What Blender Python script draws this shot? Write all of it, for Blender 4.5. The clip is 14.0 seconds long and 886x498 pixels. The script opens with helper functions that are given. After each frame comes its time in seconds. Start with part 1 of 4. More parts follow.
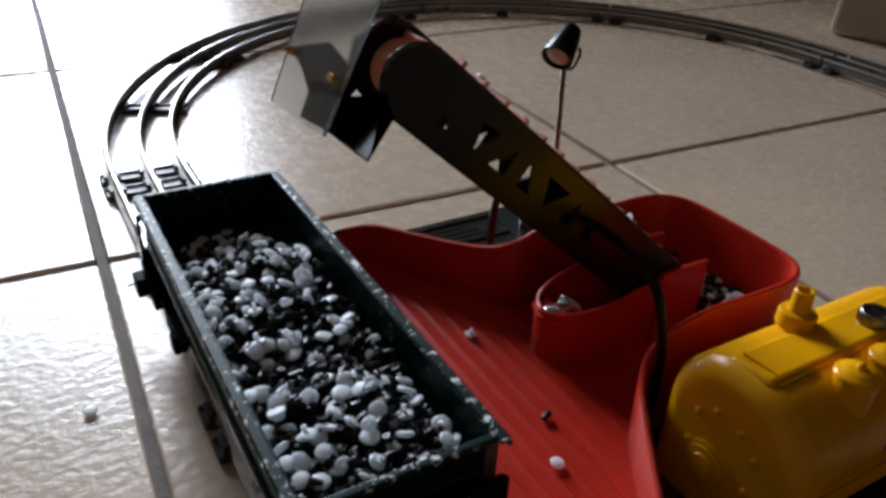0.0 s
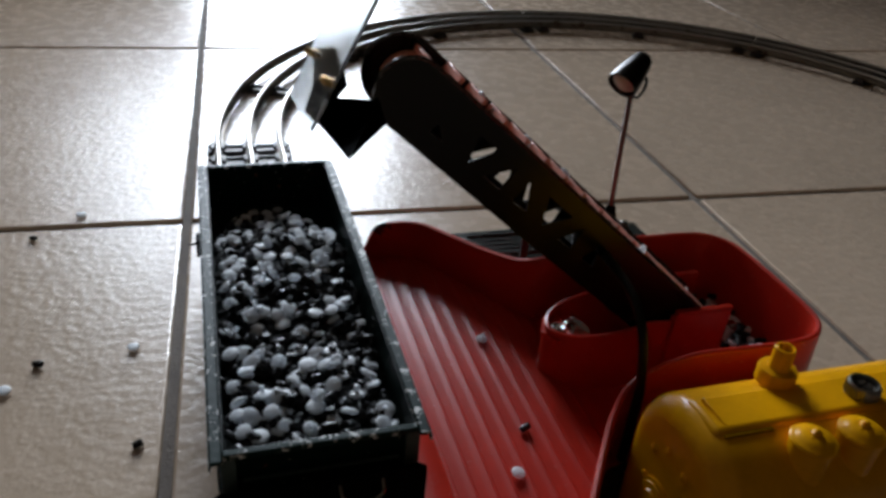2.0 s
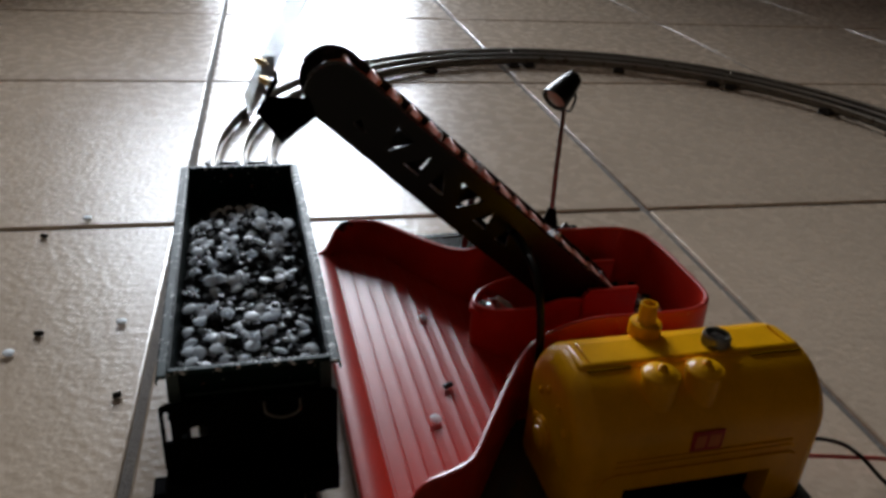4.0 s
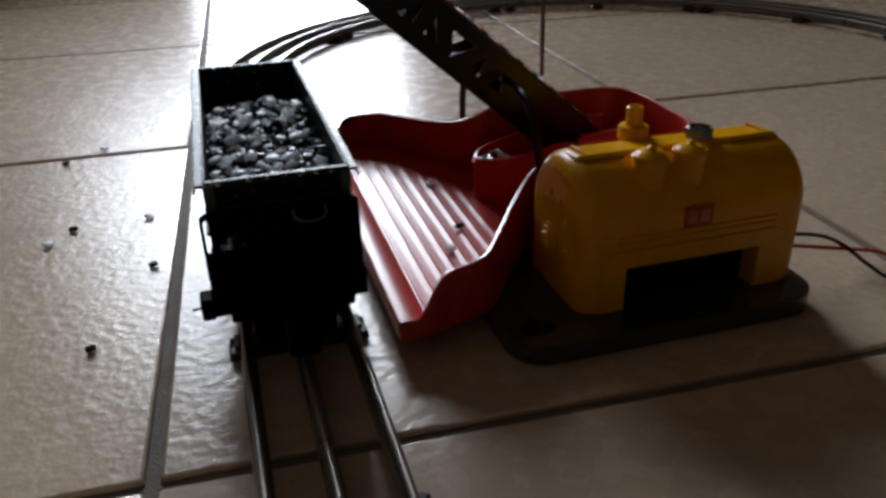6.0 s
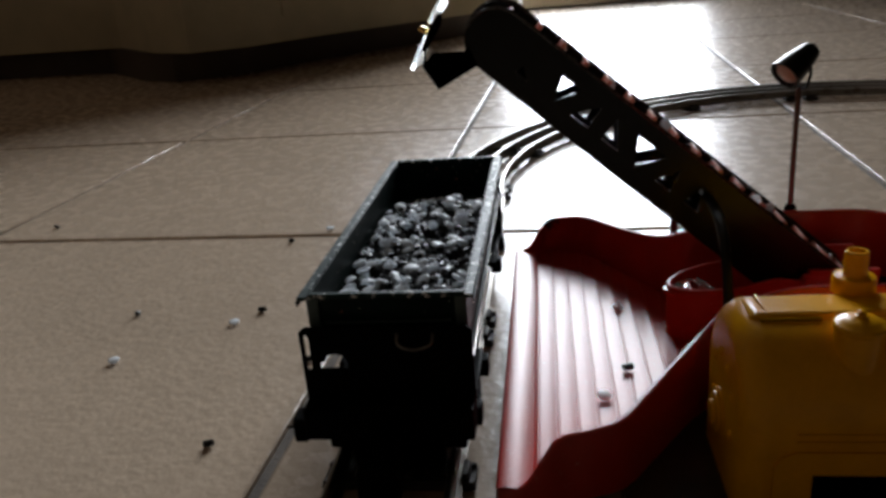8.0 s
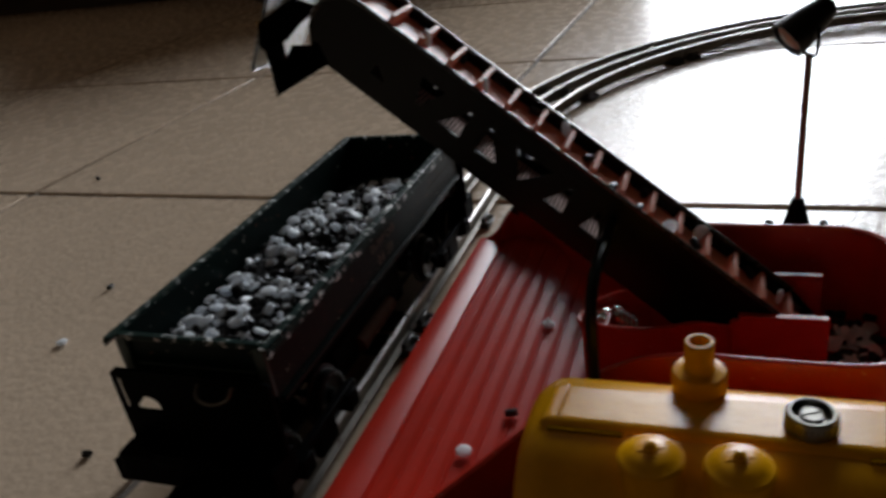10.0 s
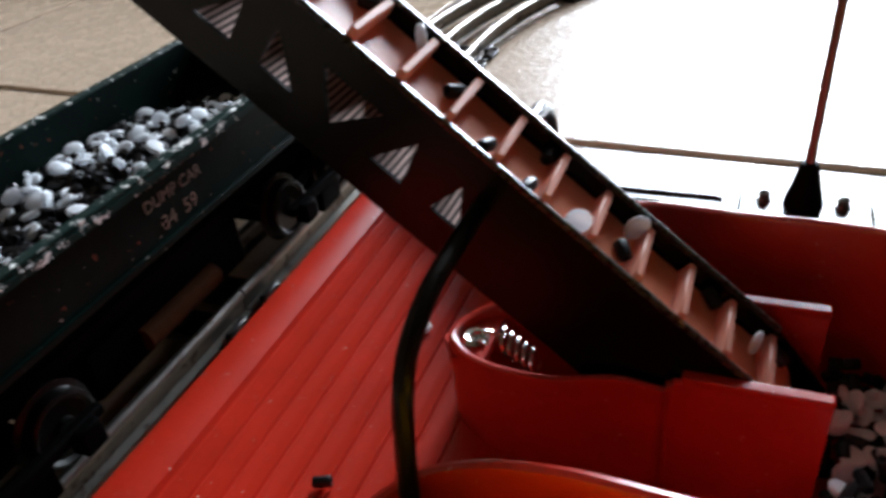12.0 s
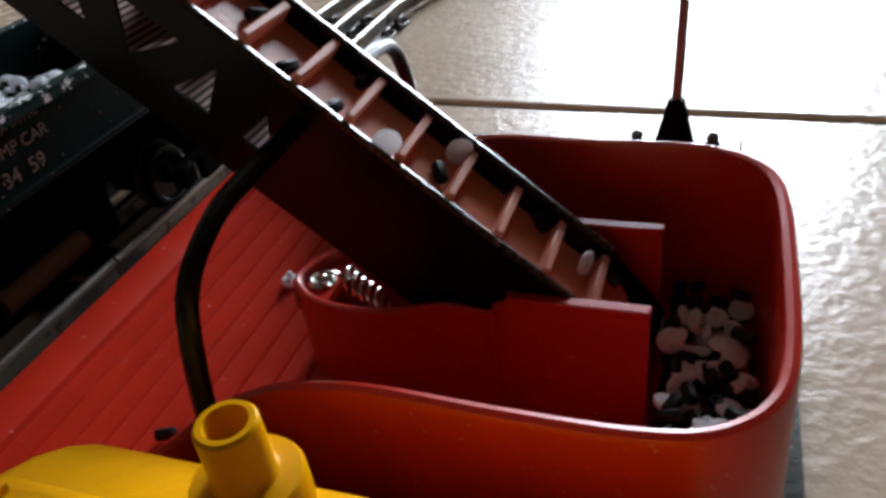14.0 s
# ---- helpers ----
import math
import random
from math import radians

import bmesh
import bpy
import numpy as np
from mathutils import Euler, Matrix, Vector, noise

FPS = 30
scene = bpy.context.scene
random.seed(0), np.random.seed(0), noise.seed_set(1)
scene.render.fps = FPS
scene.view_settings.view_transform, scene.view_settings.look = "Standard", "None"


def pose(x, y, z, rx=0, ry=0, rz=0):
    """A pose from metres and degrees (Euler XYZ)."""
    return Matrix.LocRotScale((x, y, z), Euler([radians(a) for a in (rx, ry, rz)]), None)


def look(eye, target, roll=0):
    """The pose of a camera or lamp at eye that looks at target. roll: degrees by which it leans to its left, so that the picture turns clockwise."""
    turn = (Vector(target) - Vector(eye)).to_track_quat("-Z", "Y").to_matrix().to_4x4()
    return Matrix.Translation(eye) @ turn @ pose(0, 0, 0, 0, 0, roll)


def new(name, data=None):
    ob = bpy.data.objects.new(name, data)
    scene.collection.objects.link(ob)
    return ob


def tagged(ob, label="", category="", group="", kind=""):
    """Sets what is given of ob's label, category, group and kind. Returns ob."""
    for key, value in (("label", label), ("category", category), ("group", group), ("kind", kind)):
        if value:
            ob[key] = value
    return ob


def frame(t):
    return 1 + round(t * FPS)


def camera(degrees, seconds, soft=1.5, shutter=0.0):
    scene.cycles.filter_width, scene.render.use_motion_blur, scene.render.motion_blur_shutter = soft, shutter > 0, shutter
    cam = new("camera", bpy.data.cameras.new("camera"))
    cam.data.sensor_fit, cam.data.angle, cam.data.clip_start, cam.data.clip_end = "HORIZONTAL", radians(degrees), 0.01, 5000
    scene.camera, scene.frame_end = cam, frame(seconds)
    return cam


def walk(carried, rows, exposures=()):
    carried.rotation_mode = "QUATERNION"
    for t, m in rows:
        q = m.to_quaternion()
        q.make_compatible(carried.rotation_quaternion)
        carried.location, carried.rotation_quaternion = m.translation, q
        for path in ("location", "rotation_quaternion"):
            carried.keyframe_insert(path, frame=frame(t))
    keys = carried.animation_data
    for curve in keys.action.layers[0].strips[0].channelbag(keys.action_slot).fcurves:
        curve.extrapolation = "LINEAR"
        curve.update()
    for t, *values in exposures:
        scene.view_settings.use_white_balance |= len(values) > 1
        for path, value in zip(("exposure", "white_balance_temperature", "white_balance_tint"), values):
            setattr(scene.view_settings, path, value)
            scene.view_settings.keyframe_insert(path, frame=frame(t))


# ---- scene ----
cam = camera(59.96, 14.0, 3.2, 0.4)
PATH = [
    (0.0, look((-0.00781, -0.34171, 0.19687), (0.8280, 1.1600, -0.8260), 3.10)),
    (0.5, look((-0.00010, -0.33889, 0.20121), (0.7910, 1.1950, -0.8095), 3.48)),
    (1.0, look((0.01414, -0.35063, 0.20263), (0.7128, 1.2147, -0.8277), 4.75)),
    (1.5, look((0.02185, -0.36110, 0.20348), (0.6258, 1.2289, -0.8487), 5.61)),
    (2.0, look((0.03326, -0.37096, 0.20644), (0.5112, 1.2734, -0.8268), 5.12)),
    (2.5, look((0.05125, -0.38600, 0.20334), (0.3757, 1.2772, -0.8590), 5.74)),
    (3.0, look((0.06774, -0.39620, 0.21259), (0.4478, 1.2805, -0.8093), 7.47)),
    (5.5, look((0.03955, -0.47889, 0.17954), (0.5166, 1.2498, -0.7058), -1.80)),
    (6.0, look((0.04475, -0.48198, 0.16057), (0.4586, 1.2452, -0.7589), -1.42)),
    (6.5, look((0.07333, -0.48429, 0.16016), (0.3056, 1.3270, -0.6556), -2.51)),
    (7.0, look((0.08135, -0.47202, 0.16150), (0.2162, 1.3650, -0.6176), -2.77)),
    (7.5, look((0.09209, -0.45456, 0.15724), (-0.0210, 1.4126, -0.5504), -3.59)),
    (10.0, look((0.19444, -0.36620, 0.17085), (-0.5739, 1.2506, -0.7211), -9.44)),
    (10.5, look((0.21453, -0.33445, 0.15620), (-0.5647, 1.2266, -0.8216), -8.57)),
    (11.0, look((0.19997, -0.29999, 0.14610), (-0.5979, 1.2033, -0.9043), -7.48)),
    (11.5, look((0.19126, -0.27948, 0.13908), (-0.5882, 1.1928, -0.9677), -6.66)),
    (12.0, look((0.19858, -0.26701, 0.13730), (-0.5661, 1.2144, -0.9675), -6.73)),
    (12.5, look((0.21535, -0.26076, 0.13553), (-0.4543, 1.2464, -0.9959), -5.37)),
    (13.0, look((0.22884, -0.26289, 0.13449), (-0.4129, 1.2587, -0.9938), -5.24)),
    (13.5, look((0.22981, -0.26419, 0.12863), (-0.4254, 1.2590, -0.9896), -6.69)),
    (14.0, look((0.22390, -0.26098, 0.12267), (-0.4774, 1.2401, -0.9975), -8.16)),
]
EXPOSURES = [(0, 0.75, 6250, 13), (1.0, 0.6, 6200, 13), (2.0, 0.25, 6350, 12), (2.5, 0.1, 6450, 12), (3.2, 0.15, 6500, 12), (5.3, 0.25, 6500, 12), (6.0, 0.25, 6500, 13), (7.0, 0.2, 6600, 12), (7.7, 0.2, 6650, 12),
             (10, -0.06, 6800, 13), (10.5, 0.2, 6700, 12), (11.0, 0.55, 6500, 11), (11.5, 1.35, 6350, 13), (12, 1.45, 6300, 12), (12.5, 1.55, 6250, 12), (13, 1.25, 6350, 12), (13.5, 0.95, 6400, 12), (14, 0.95, 6400, 12)]
walk(cam, PATH, EXPOSURES)

# ---------------------------------------------------------------- light
world = bpy.data.worlds.new("world")
scene.world = world
world.use_nodes = True
_wn, _wl = world.node_tree.nodes, world.node_tree.links
_sky = _wn.new("ShaderNodeTexSky")
_sky.sky_type, _sky.sun_disc = "NISHITA", False
_sky.sun_elevation, _sky.sun_rotation = radians(35), radians(180)
_wn["Background"].inputs["Strength"].default_value = 0.08
_wl.new(_sky.outputs[0], _wn["Background"].inputs[0])

DOOR_X0, DOOR_X1, WALL_Y, DOOR_H = -0.74, 0.54, 2.45, 2.20
# Height at which the doorway's light is cut off.
LIGHT_TOP = 2.14
lamp_data = bpy.data.lights.new("door_daylight", "AREA")
lamp_data.shape, lamp_data.size, lamp_data.size_y = "RECTANGLE", 1.62, LIGHT_TOP
lamp_data.spread = radians(114)
lamp_data.energy, lamp_data.color = 132.0, (0.83, 0.915, 1.0)
door_lamp = new("door_daylight", lamp_data)
DOOR_C = (DOOR_X0 + DOOR_X1) / 2
door_lamp.matrix_world = look((DOOR_C, WALL_Y + 0.46, LIGHT_TOP / 2), (DOOR_C - 0.58, WALL_Y - 0.54, LIGHT_TOP / 2))


# ---------------------------------------------------------------- materials
def material(name, color, rough=0.5, metal=0.0, vary=0.15, scale=120.0, bump=0.0, bump_scale=400.0, wear=None, wear_amount=0.5, wear_scale=300.0, spec=0.5, per_object=0.0, extra=None):
    m = bpy.data.materials.new(name)
    m.use_nodes = True
    n, l = m.node_tree.nodes, m.node_tree.links
    b = n["Principled BSDF"]
    b.inputs["Roughness"].default_value = rough
    b.inputs["Metallic"].default_value = metal
    b.inputs["Specular IOR Level"].default_value = spec
    co = n.new("ShaderNodeTexCoord")
    big = n.new("ShaderNodeTexNoise")
    big.inputs["Scale"].default_value, big.inputs["Detail"].default_value = scale, 5.0
    l.new(co.outputs["Object"], big.inputs["Vector"])
    fine = n.new("ShaderNodeTexNoise")
    fine.inputs["Scale"].default_value, fine.inputs["Detail"].default_value = scale * 9, 3.0
    l.new(co.outputs["Object"], fine.inputs["Vector"])
    add = n.new("ShaderNodeMath")
    add.operation = "MULTIPLY_ADD"
    add.inputs[1].default_value = 0.35
    l.new(fine.outputs["Fac"], add.inputs[0])
    l.new(big.outputs["Fac"], add.inputs[2])
    ramp = n.new("ShaderNodeMapRange")
    ramp.inputs["From Min"].default_value, ramp.inputs["From Max"].default_value = 0.35, 1.0
    ramp.inputs["To Min"].default_value, ramp.inputs["To Max"].default_value = 1 - vary, 1 + vary
    l.new(add.outputs[0], ramp.inputs["Value"])
    mul = n.new("ShaderNodeVectorMath")
    mul.operation = "SCALE"
    mul.inputs[0].default_value = color
    l.new(ramp.outputs[0], mul.inputs["Scale"])
    out = mul.outputs[0]
    if per_object:
        info = n.new("ShaderNodeObjectInfo")
        mr = n.new("ShaderNodeMapRange")
        mr.inputs["To Min"].default_value, mr.inputs["To Max"].default_value = 1 - per_object, 1 + per_object
        l.new(info.outputs["Random"], mr.inputs["Value"])
        mul2 = n.new("ShaderNodeVectorMath")
        mul2.operation = "SCALE"
        l.new(out, mul2.inputs[0])
        l.new(mr.outputs[0], mul2.inputs["Scale"])
        out = mul2.outputs[0]
    rr = n.new("ShaderNodeMapRange")
    rr.inputs["To Min"].default_value, rr.inputs["To Max"].default_value = max(0.02, rough * 0.75), min(1, rough * 1.25)
    l.new(fine.outputs["Fac"], rr.inputs["Value"])
    l.new(rr.outputs[0], b.inputs["Roughness"])
    if wear:
        wn = n.new("ShaderNodeTexNoise")
        wn.inputs["Scale"].default_value, wn.inputs["Detail"].default_value, wn.inputs["Roughness"].default_value = wear_scale, 6.0, 0.7
        l.new(co.outputs["Object"], wn.inputs["Vector"])
        wr = n.new("ShaderNodeMapRange")
        wr.inputs["From Min"].default_value, wr.inputs["From Max"].default_value = wear_amount, wear_amount + 0.05
        l.new(wn.outputs["Fac"], wr.inputs["Value"])
        mix = n.new("ShaderNodeMix")
        mix.data_type = "RGBA"
        mix.inputs["B"].default_value = (*wear, 1)
        l.new(wr.outputs[0], mix.inputs["Factor"])
        l.new(out, mix.inputs["A"])
        out = mix.outputs["Result"]
    l.new(out, b.inputs["Base Color"])
    if bump:
        bn = n.new("ShaderNodeTexNoise")
        bn.inputs["Scale"].default_value, bn.inputs["Detail"].default_value = bump_scale, 3.0
        l.new(co.outputs["Object"], bn.inputs["Vector"])
        bp = n.new("ShaderNodeBump")
        bp.inputs["Strength"].default_value, bp.inputs["Distance"].default_value = 1.0, bump
        l.new(bn.outputs["Fac"], bp.inputs["Height"])
        l.new(bp.outputs[0], b.inputs["Normal"])
        l.new(bp.outputs[0], b.inputs["Coat Normal"])
    if extra:
        extra(b, n, l)
    return m


def translucent(b, n, l):
    """Milky plastic: light spreads through the whole pellet."""
    through_light = n.new("ShaderNodeBsdfTranslucent")
    through_light.inputs["Color"].default_value = (0.94, 0.97, 1.0, 1)
    both = n.new("ShaderNodeMixShader")
    both.inputs["Fac"].default_value = 0.42
    b.inputs["Coat Weight"].default_value, b.inputs["Coat Roughness"].default_value = 0.15, 0.3
    l.new(b.outputs[0], both.inputs[1])
    l.new(through_light.outputs[0], both.inputs[2])
    l.new(both.outputs[0], n["Material Output"].inputs["Surface"])


def coated(b, n, l):
    b.inputs["Coat Weight"].default_value = 0.6
    b.inputs["Coat Roughness"].default_value = 0.27


def thin_coat(b, n, l):
    """Thin gloss over the plastic, and a blackened patch rubbed into the tray's outer corner."""
    b.inputs["Coat Weight"].default_value = 0.9
    b.inputs["Coat Roughness"].default_value = 0.30
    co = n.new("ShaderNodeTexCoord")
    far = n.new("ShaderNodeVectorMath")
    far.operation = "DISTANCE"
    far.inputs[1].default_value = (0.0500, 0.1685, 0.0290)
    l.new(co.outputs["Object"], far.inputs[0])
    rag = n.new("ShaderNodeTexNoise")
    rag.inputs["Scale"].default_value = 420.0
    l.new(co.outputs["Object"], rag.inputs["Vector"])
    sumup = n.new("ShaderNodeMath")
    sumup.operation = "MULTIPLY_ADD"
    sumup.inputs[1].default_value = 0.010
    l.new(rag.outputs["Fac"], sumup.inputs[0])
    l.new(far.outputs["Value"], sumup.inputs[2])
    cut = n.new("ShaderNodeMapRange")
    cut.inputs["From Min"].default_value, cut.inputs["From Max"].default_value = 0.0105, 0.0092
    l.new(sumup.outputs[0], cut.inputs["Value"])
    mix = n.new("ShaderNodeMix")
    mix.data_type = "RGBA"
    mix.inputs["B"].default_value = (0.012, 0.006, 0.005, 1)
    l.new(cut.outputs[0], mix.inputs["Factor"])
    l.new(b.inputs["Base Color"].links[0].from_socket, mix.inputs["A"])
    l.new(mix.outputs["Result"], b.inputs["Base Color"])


TILE = material("beige_tile", (0.595, 0.455, 0.330), rough=0.27, vary=0.1, scale=9.0, bump=0.00036, bump_scale=235.0, per_object=0.04)
GROUT = material("grey_grout", (0.17, 0.14, 0.115), rough=0.9, vary=0.3, scale=60.0, bump=0.0006, bump_scale=900.0)
# Walls and ceiling stay out of view; their dark brown holds down bounced light.
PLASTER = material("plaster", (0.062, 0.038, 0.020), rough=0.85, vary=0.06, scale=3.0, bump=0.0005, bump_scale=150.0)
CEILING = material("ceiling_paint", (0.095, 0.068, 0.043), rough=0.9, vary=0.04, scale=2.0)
SKIRT = material("skirting_tile", (0.50, 0.43, 0.36), rough=0.3, vary=0.1, scale=8.0)
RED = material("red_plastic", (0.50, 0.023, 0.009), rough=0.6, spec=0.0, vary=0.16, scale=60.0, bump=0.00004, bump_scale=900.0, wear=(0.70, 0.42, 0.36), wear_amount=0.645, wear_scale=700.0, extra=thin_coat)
YELLOW = material("yellow_paint", (0.78, 0.35, 0.0), rough=0.6, spec=0.0, vary=0.14, scale=70.0, bump=0.00012, bump_scale=230.0, extra=coated)
# Darker yellow with the shade under the lid's overhang put into it.
SEAM_SHADE = material("shaded_yellow_seam", (0.26, 0.12, 0.0), rough=0.9, spec=0.0, vary=0.2, scale=200.0)


def flaked(b, n, l):
    """Two sizes of chips through the paint: pale bare metal and rusty brown."""
    co = n.new("ShaderNodeTexCoord")
    out = b.inputs["Base Color"].links[0].from_socket
    for scale, edge, color in ((520.0, 0.705, (0.34, 0.33, 0.28, 1)), (300.0, 0.70, (0.14, 0.05, 0.03, 1))):
        tex = n.new("ShaderNodeTexNoise")
        tex.inputs["Scale"].default_value, tex.inputs["Detail"].default_value = scale, 2.0
        l.new(co.outputs["Object"], tex.inputs["Vector"])
        cut = n.new("ShaderNodeMapRange")
        cut.inputs["From Min"].default_value, cut.inputs["From Max"].default_value = edge, edge + 0.03
        l.new(tex.outputs["Fac"], cut.inputs["Value"])
        mix = n.new("ShaderNodeMix")
        mix.data_type = "RGBA"
        mix.inputs["B"].default_value = color
        l.new(cut.outputs[0], mix.inputs["Factor"])
        l.new(out, mix.inputs["A"])
        out = mix.outputs["Result"]
    l.new(out, b.inputs["Base Color"])


GREEN = material("dark_green_paint", (0.0014, 0.0085, 0.0068), rough=0.42, spec=0.10, vary=0.5, scale=60.0, bump=0.00008, bump_scale=500.0, extra=flaked)
# Paler green: light caught on the end rib is put into its colour.
RIB_LIT = material("lit_rib_green", (0.05, 0.075, 0.07), rough=0.45, spec=0.3, vary=0.3, scale=120.0)
CHIPPED = material("chipped_green_paint", (0.007, 0.024, 0.020), rough=0.45, spec=0.12, vary=0.3, scale=60.0, wear=(0.90, 0.91, 0.89), wear_amount=0.56, wear_scale=330.0, bump=0.00008, bump_scale=450.0)
BLACK = material("black_plastic", (0.002, 0.002, 0.002), rough=0.5, spec=0.015, vary=0.3, scale=90.0, bump=0.00004, bump_scale=900.0)
SPOUT = material("matt_black_sheet", (0.0016, 0.0016, 0.0016), rough=0.6, spec=0.0, vary=0.3, scale=90.0)
WHEEL = material("blackened_wheel_metal", (0.016, 0.017, 0.016), rough=0.38, metal=0.7, vary=0.3, scale=90.0)
BOOM = material("glossy_black_sheet", (0.0012, 0.0012, 0.0009), rough=0.24, spec=0.25, vary=0.3, scale=70.0, bump=0.00003, bump_scale=900.0)


def ribbed(b, n, l):
    """Fine cross ribs on the belt's inner face, the shade between them put into the colour."""
    co = n.new("ShaderNodeTexCoord")
    wave = n.new("ShaderNodeTexWave")
    wave.wave_type, wave.bands_direction = "BANDS", "X"
    wave.inputs["Scale"].default_value = 245.0
    l.new(co.outputs["Object"], wave.inputs["Vector"])
    mix = n.new("ShaderNodeMix")
    mix.data_type = "RGBA"
    mix.inputs["A"].default_value, mix.inputs["B"].default_value = (0.03, 0.016, 0.013, 1), (0.88, 0.60, 0.52, 1)
    l.new(wave.outputs["Fac"], mix.inputs["Factor"])
    l.new(mix.outputs["Result"], b.inputs["Base Color"])


BELT_INSIDE = material("ribbed_salmon_rubber", (0.80, 0.40, 0.30), rough=0.75, spec=0.1, vary=0.1, scale=120.0, extra=ribbed)


def lit_through(b, n, l):
    """Thin soft rubber that lets some light through."""
    thru = n.new("ShaderNodeBsdfTranslucent")
    thru.inputs["Color"].default_value = (0.90, 0.50, 0.40, 1)
    both = n.new("ShaderNodeMixShader")
    both.inputs["Fac"].default_value = 0.5
    l.new(b.outputs[0], both.inputs[1])
    l.new(thru.outputs[0], both.inputs[2])
    l.new(both.outputs[0], n["Material Output"].inputs["Surface"])


CLEAT_RUBBER = material("pale_salmon_rubber", (0.88, 0.46, 0.34), rough=0.4, vary=0.12, scale=200.0, extra=lit_through)
BELT = material("salmon_rubber", (0.86, 0.29, 0.165), rough=0.38, vary=0.14, scale=120.0, bump=0.00008, bump_scale=700.0)
DULL_STEEL = material("dull_steel", (0.24, 0.23, 0.21), rough=0.32, metal=1.0, vary=0.3, scale=150.0)
STEEL = material("rail_steel", (0.44, 0.42, 0.39), rough=0.34, metal=1.0, vary=0.25, scale=40.0, wear=(0.20, 0.16, 0.12), wear_amount=0.60, wear_scale=90.0)
# Rail web and foot: darker than the head, with brown blotches.
RAIL_SIDE = material("darker_rail_side", (0.21, 0.19, 0.165), rough=0.45, metal=0.9, vary=0.3, scale=60.0, wear=(0.09, 0.065, 0.05), wear_amount=0.57, wear_scale=90.0)
TIE = material("blackened_tie", (0.035, 0.030, 0.027), rough=0.45, metal=0.4, vary=0.3, scale=90.0, wear=(0.15, 0.11, 0.08), wear_amount=0.62, wear_scale=200.0)
CHROME = material("chrome", (0.70, 0.68, 0.64), rough=0.24, metal=1.0, vary=0.1)
BRASS = material("brass", (0.72, 0.46, 0.16), rough=0.25, metal=1.0, vary=0.15)
BASE = material("grey_green_casting", (0.032, 0.037, 0.032), rough=0.22, spec=1.0, metal=0.2, vary=0.25, scale=90.0, bump=0.00008, bump_scale=750.0)
POST = material("copper_brown_post", (0.13, 0.075, 0.058), rough=0.35, metal=0.5, vary=0.2)
# Paler, flecked and glossier than the plate: the rim's highlight sits partly in colour.
SHEET_EDGE = material("bright_sheet_edge", (0.03, 0.028, 0.025), rough=0.28, spec=0.7, vary=0.3, scale=90.0, wear=(0.30, 0.28, 0.25), wear_amount=0.60, wear_scale=300.0)
RUBBER = material("black_rubber", (0.004, 0.0035, 0.0025), rough=0.3, spec=0.25, vary=0.2, scale=90.0)
LETTER = material("cream_lettering", (0.17, 0.135, 0.10), rough=0.6, vary=0.25, scale=400.0)
DATA = material("dim_data_print", (0.09, 0.075, 0.055), rough=0.7, spec=0.1, vary=0.3, scale=500.0)
LOGO_RED = material("red_decal", (0.42, 0.02, 0.015), rough=0.4, vary=0.15, scale=300.0)
LOGO_PALE = material("pale_red_decal", (0.60, 0.16, 0.04), rough=0.4, vary=0.15, scale=300.0)
# Brown that stands for floor lit reddish by bounce below the car.
BOUNCE_BROWN = material("bounce_light_brown", (0.06, 0.021, 0.007), rough=0.8, spec=0.05, vary=0.3, scale=200.0)
WHITE_PELLET = material("milky_pellet", (0.94, 0.97, 1.0), rough=0.5, spec=0.5, vary=0.02, scale=300.0, extra=translucent)
BLACK_PELLET = material("black_pellet", (0.005, 0.005, 0.006), rough=0.4, spec=0.25, vary=0.3, scale=300.0)
SOFA = material("olive_beige_fabric", (0.45, 0.39, 0.26), rough=0.9, vary=0.12, scale=20.0, bump=0.001, bump_scale=300.0)
WOOD = material("pale_wood", (0.42, 0.34, 0.26), rough=0.5, vary=0.15, scale=15.0)
# Dark brown in which the shadow below the sofa is painted.
PLINTH_SHADE = material("plinth_shade_brown", (0.07, 0.05, 0.035), rough=0.6, vary=0.2, scale=25.0)
WHITE_FRAME = material("white_frame_paint", (0.75, 0.75, 0.72), rough=0.4, vary=0.05, scale=20.0)
RED_WIRE = material("red_wire", (0.5, 0.03, 0.02), rough=0.4, vary=0.1)
GLASS_BULB = material("lamp_lens", (0.55, 0.45, 0.38), rough=0.1, vary=0.15, scale=300.0)


def scratched(b, n, l):
    b.inputs["Transmission Weight"].default_value = 0.94
    b.inputs["IOR"].default_value = 1.45


ACRYLIC = material("scratched_acrylic", (0.90, 0.94, 0.95), rough=0.09, vary=0.05, scale=90.0, extra=scratched)


# ---------------------------------------------------------------- building helpers
def finish(bm, smooth=True):
    bmesh.ops.recalc_face_normals(bm, faces=bm.faces[:])
    if smooth:
        flat = bm.faces.layers.int.get("flat")
        for f in bm.faces:
            f.smooth = not (flat and f[flat])
        for e in bm.edges:
            if len(e.link_faces) == 2 and e.calc_face_angle(0) > radians(32):
                e.smooth = False
    return bm


def part(name, bm, mat, parent=None, label="", m=None, smooth=True):
    """One bmesh as one mesh object, under its thing."""
    finish(bm, smooth)
    me = bpy.data.meshes.new(name)
    bm.to_mesh(me)
    bm.free()
    for mm in (mat if isinstance(mat, (list, tuple)) else [mat]):
        me.materials.append(mm)
    ob = new(name, me)
    if parent:
        ob.parent = parent
    if m is not None:
        ob.matrix_basis = m
    if label:
        ob["label"] = label
    return ob


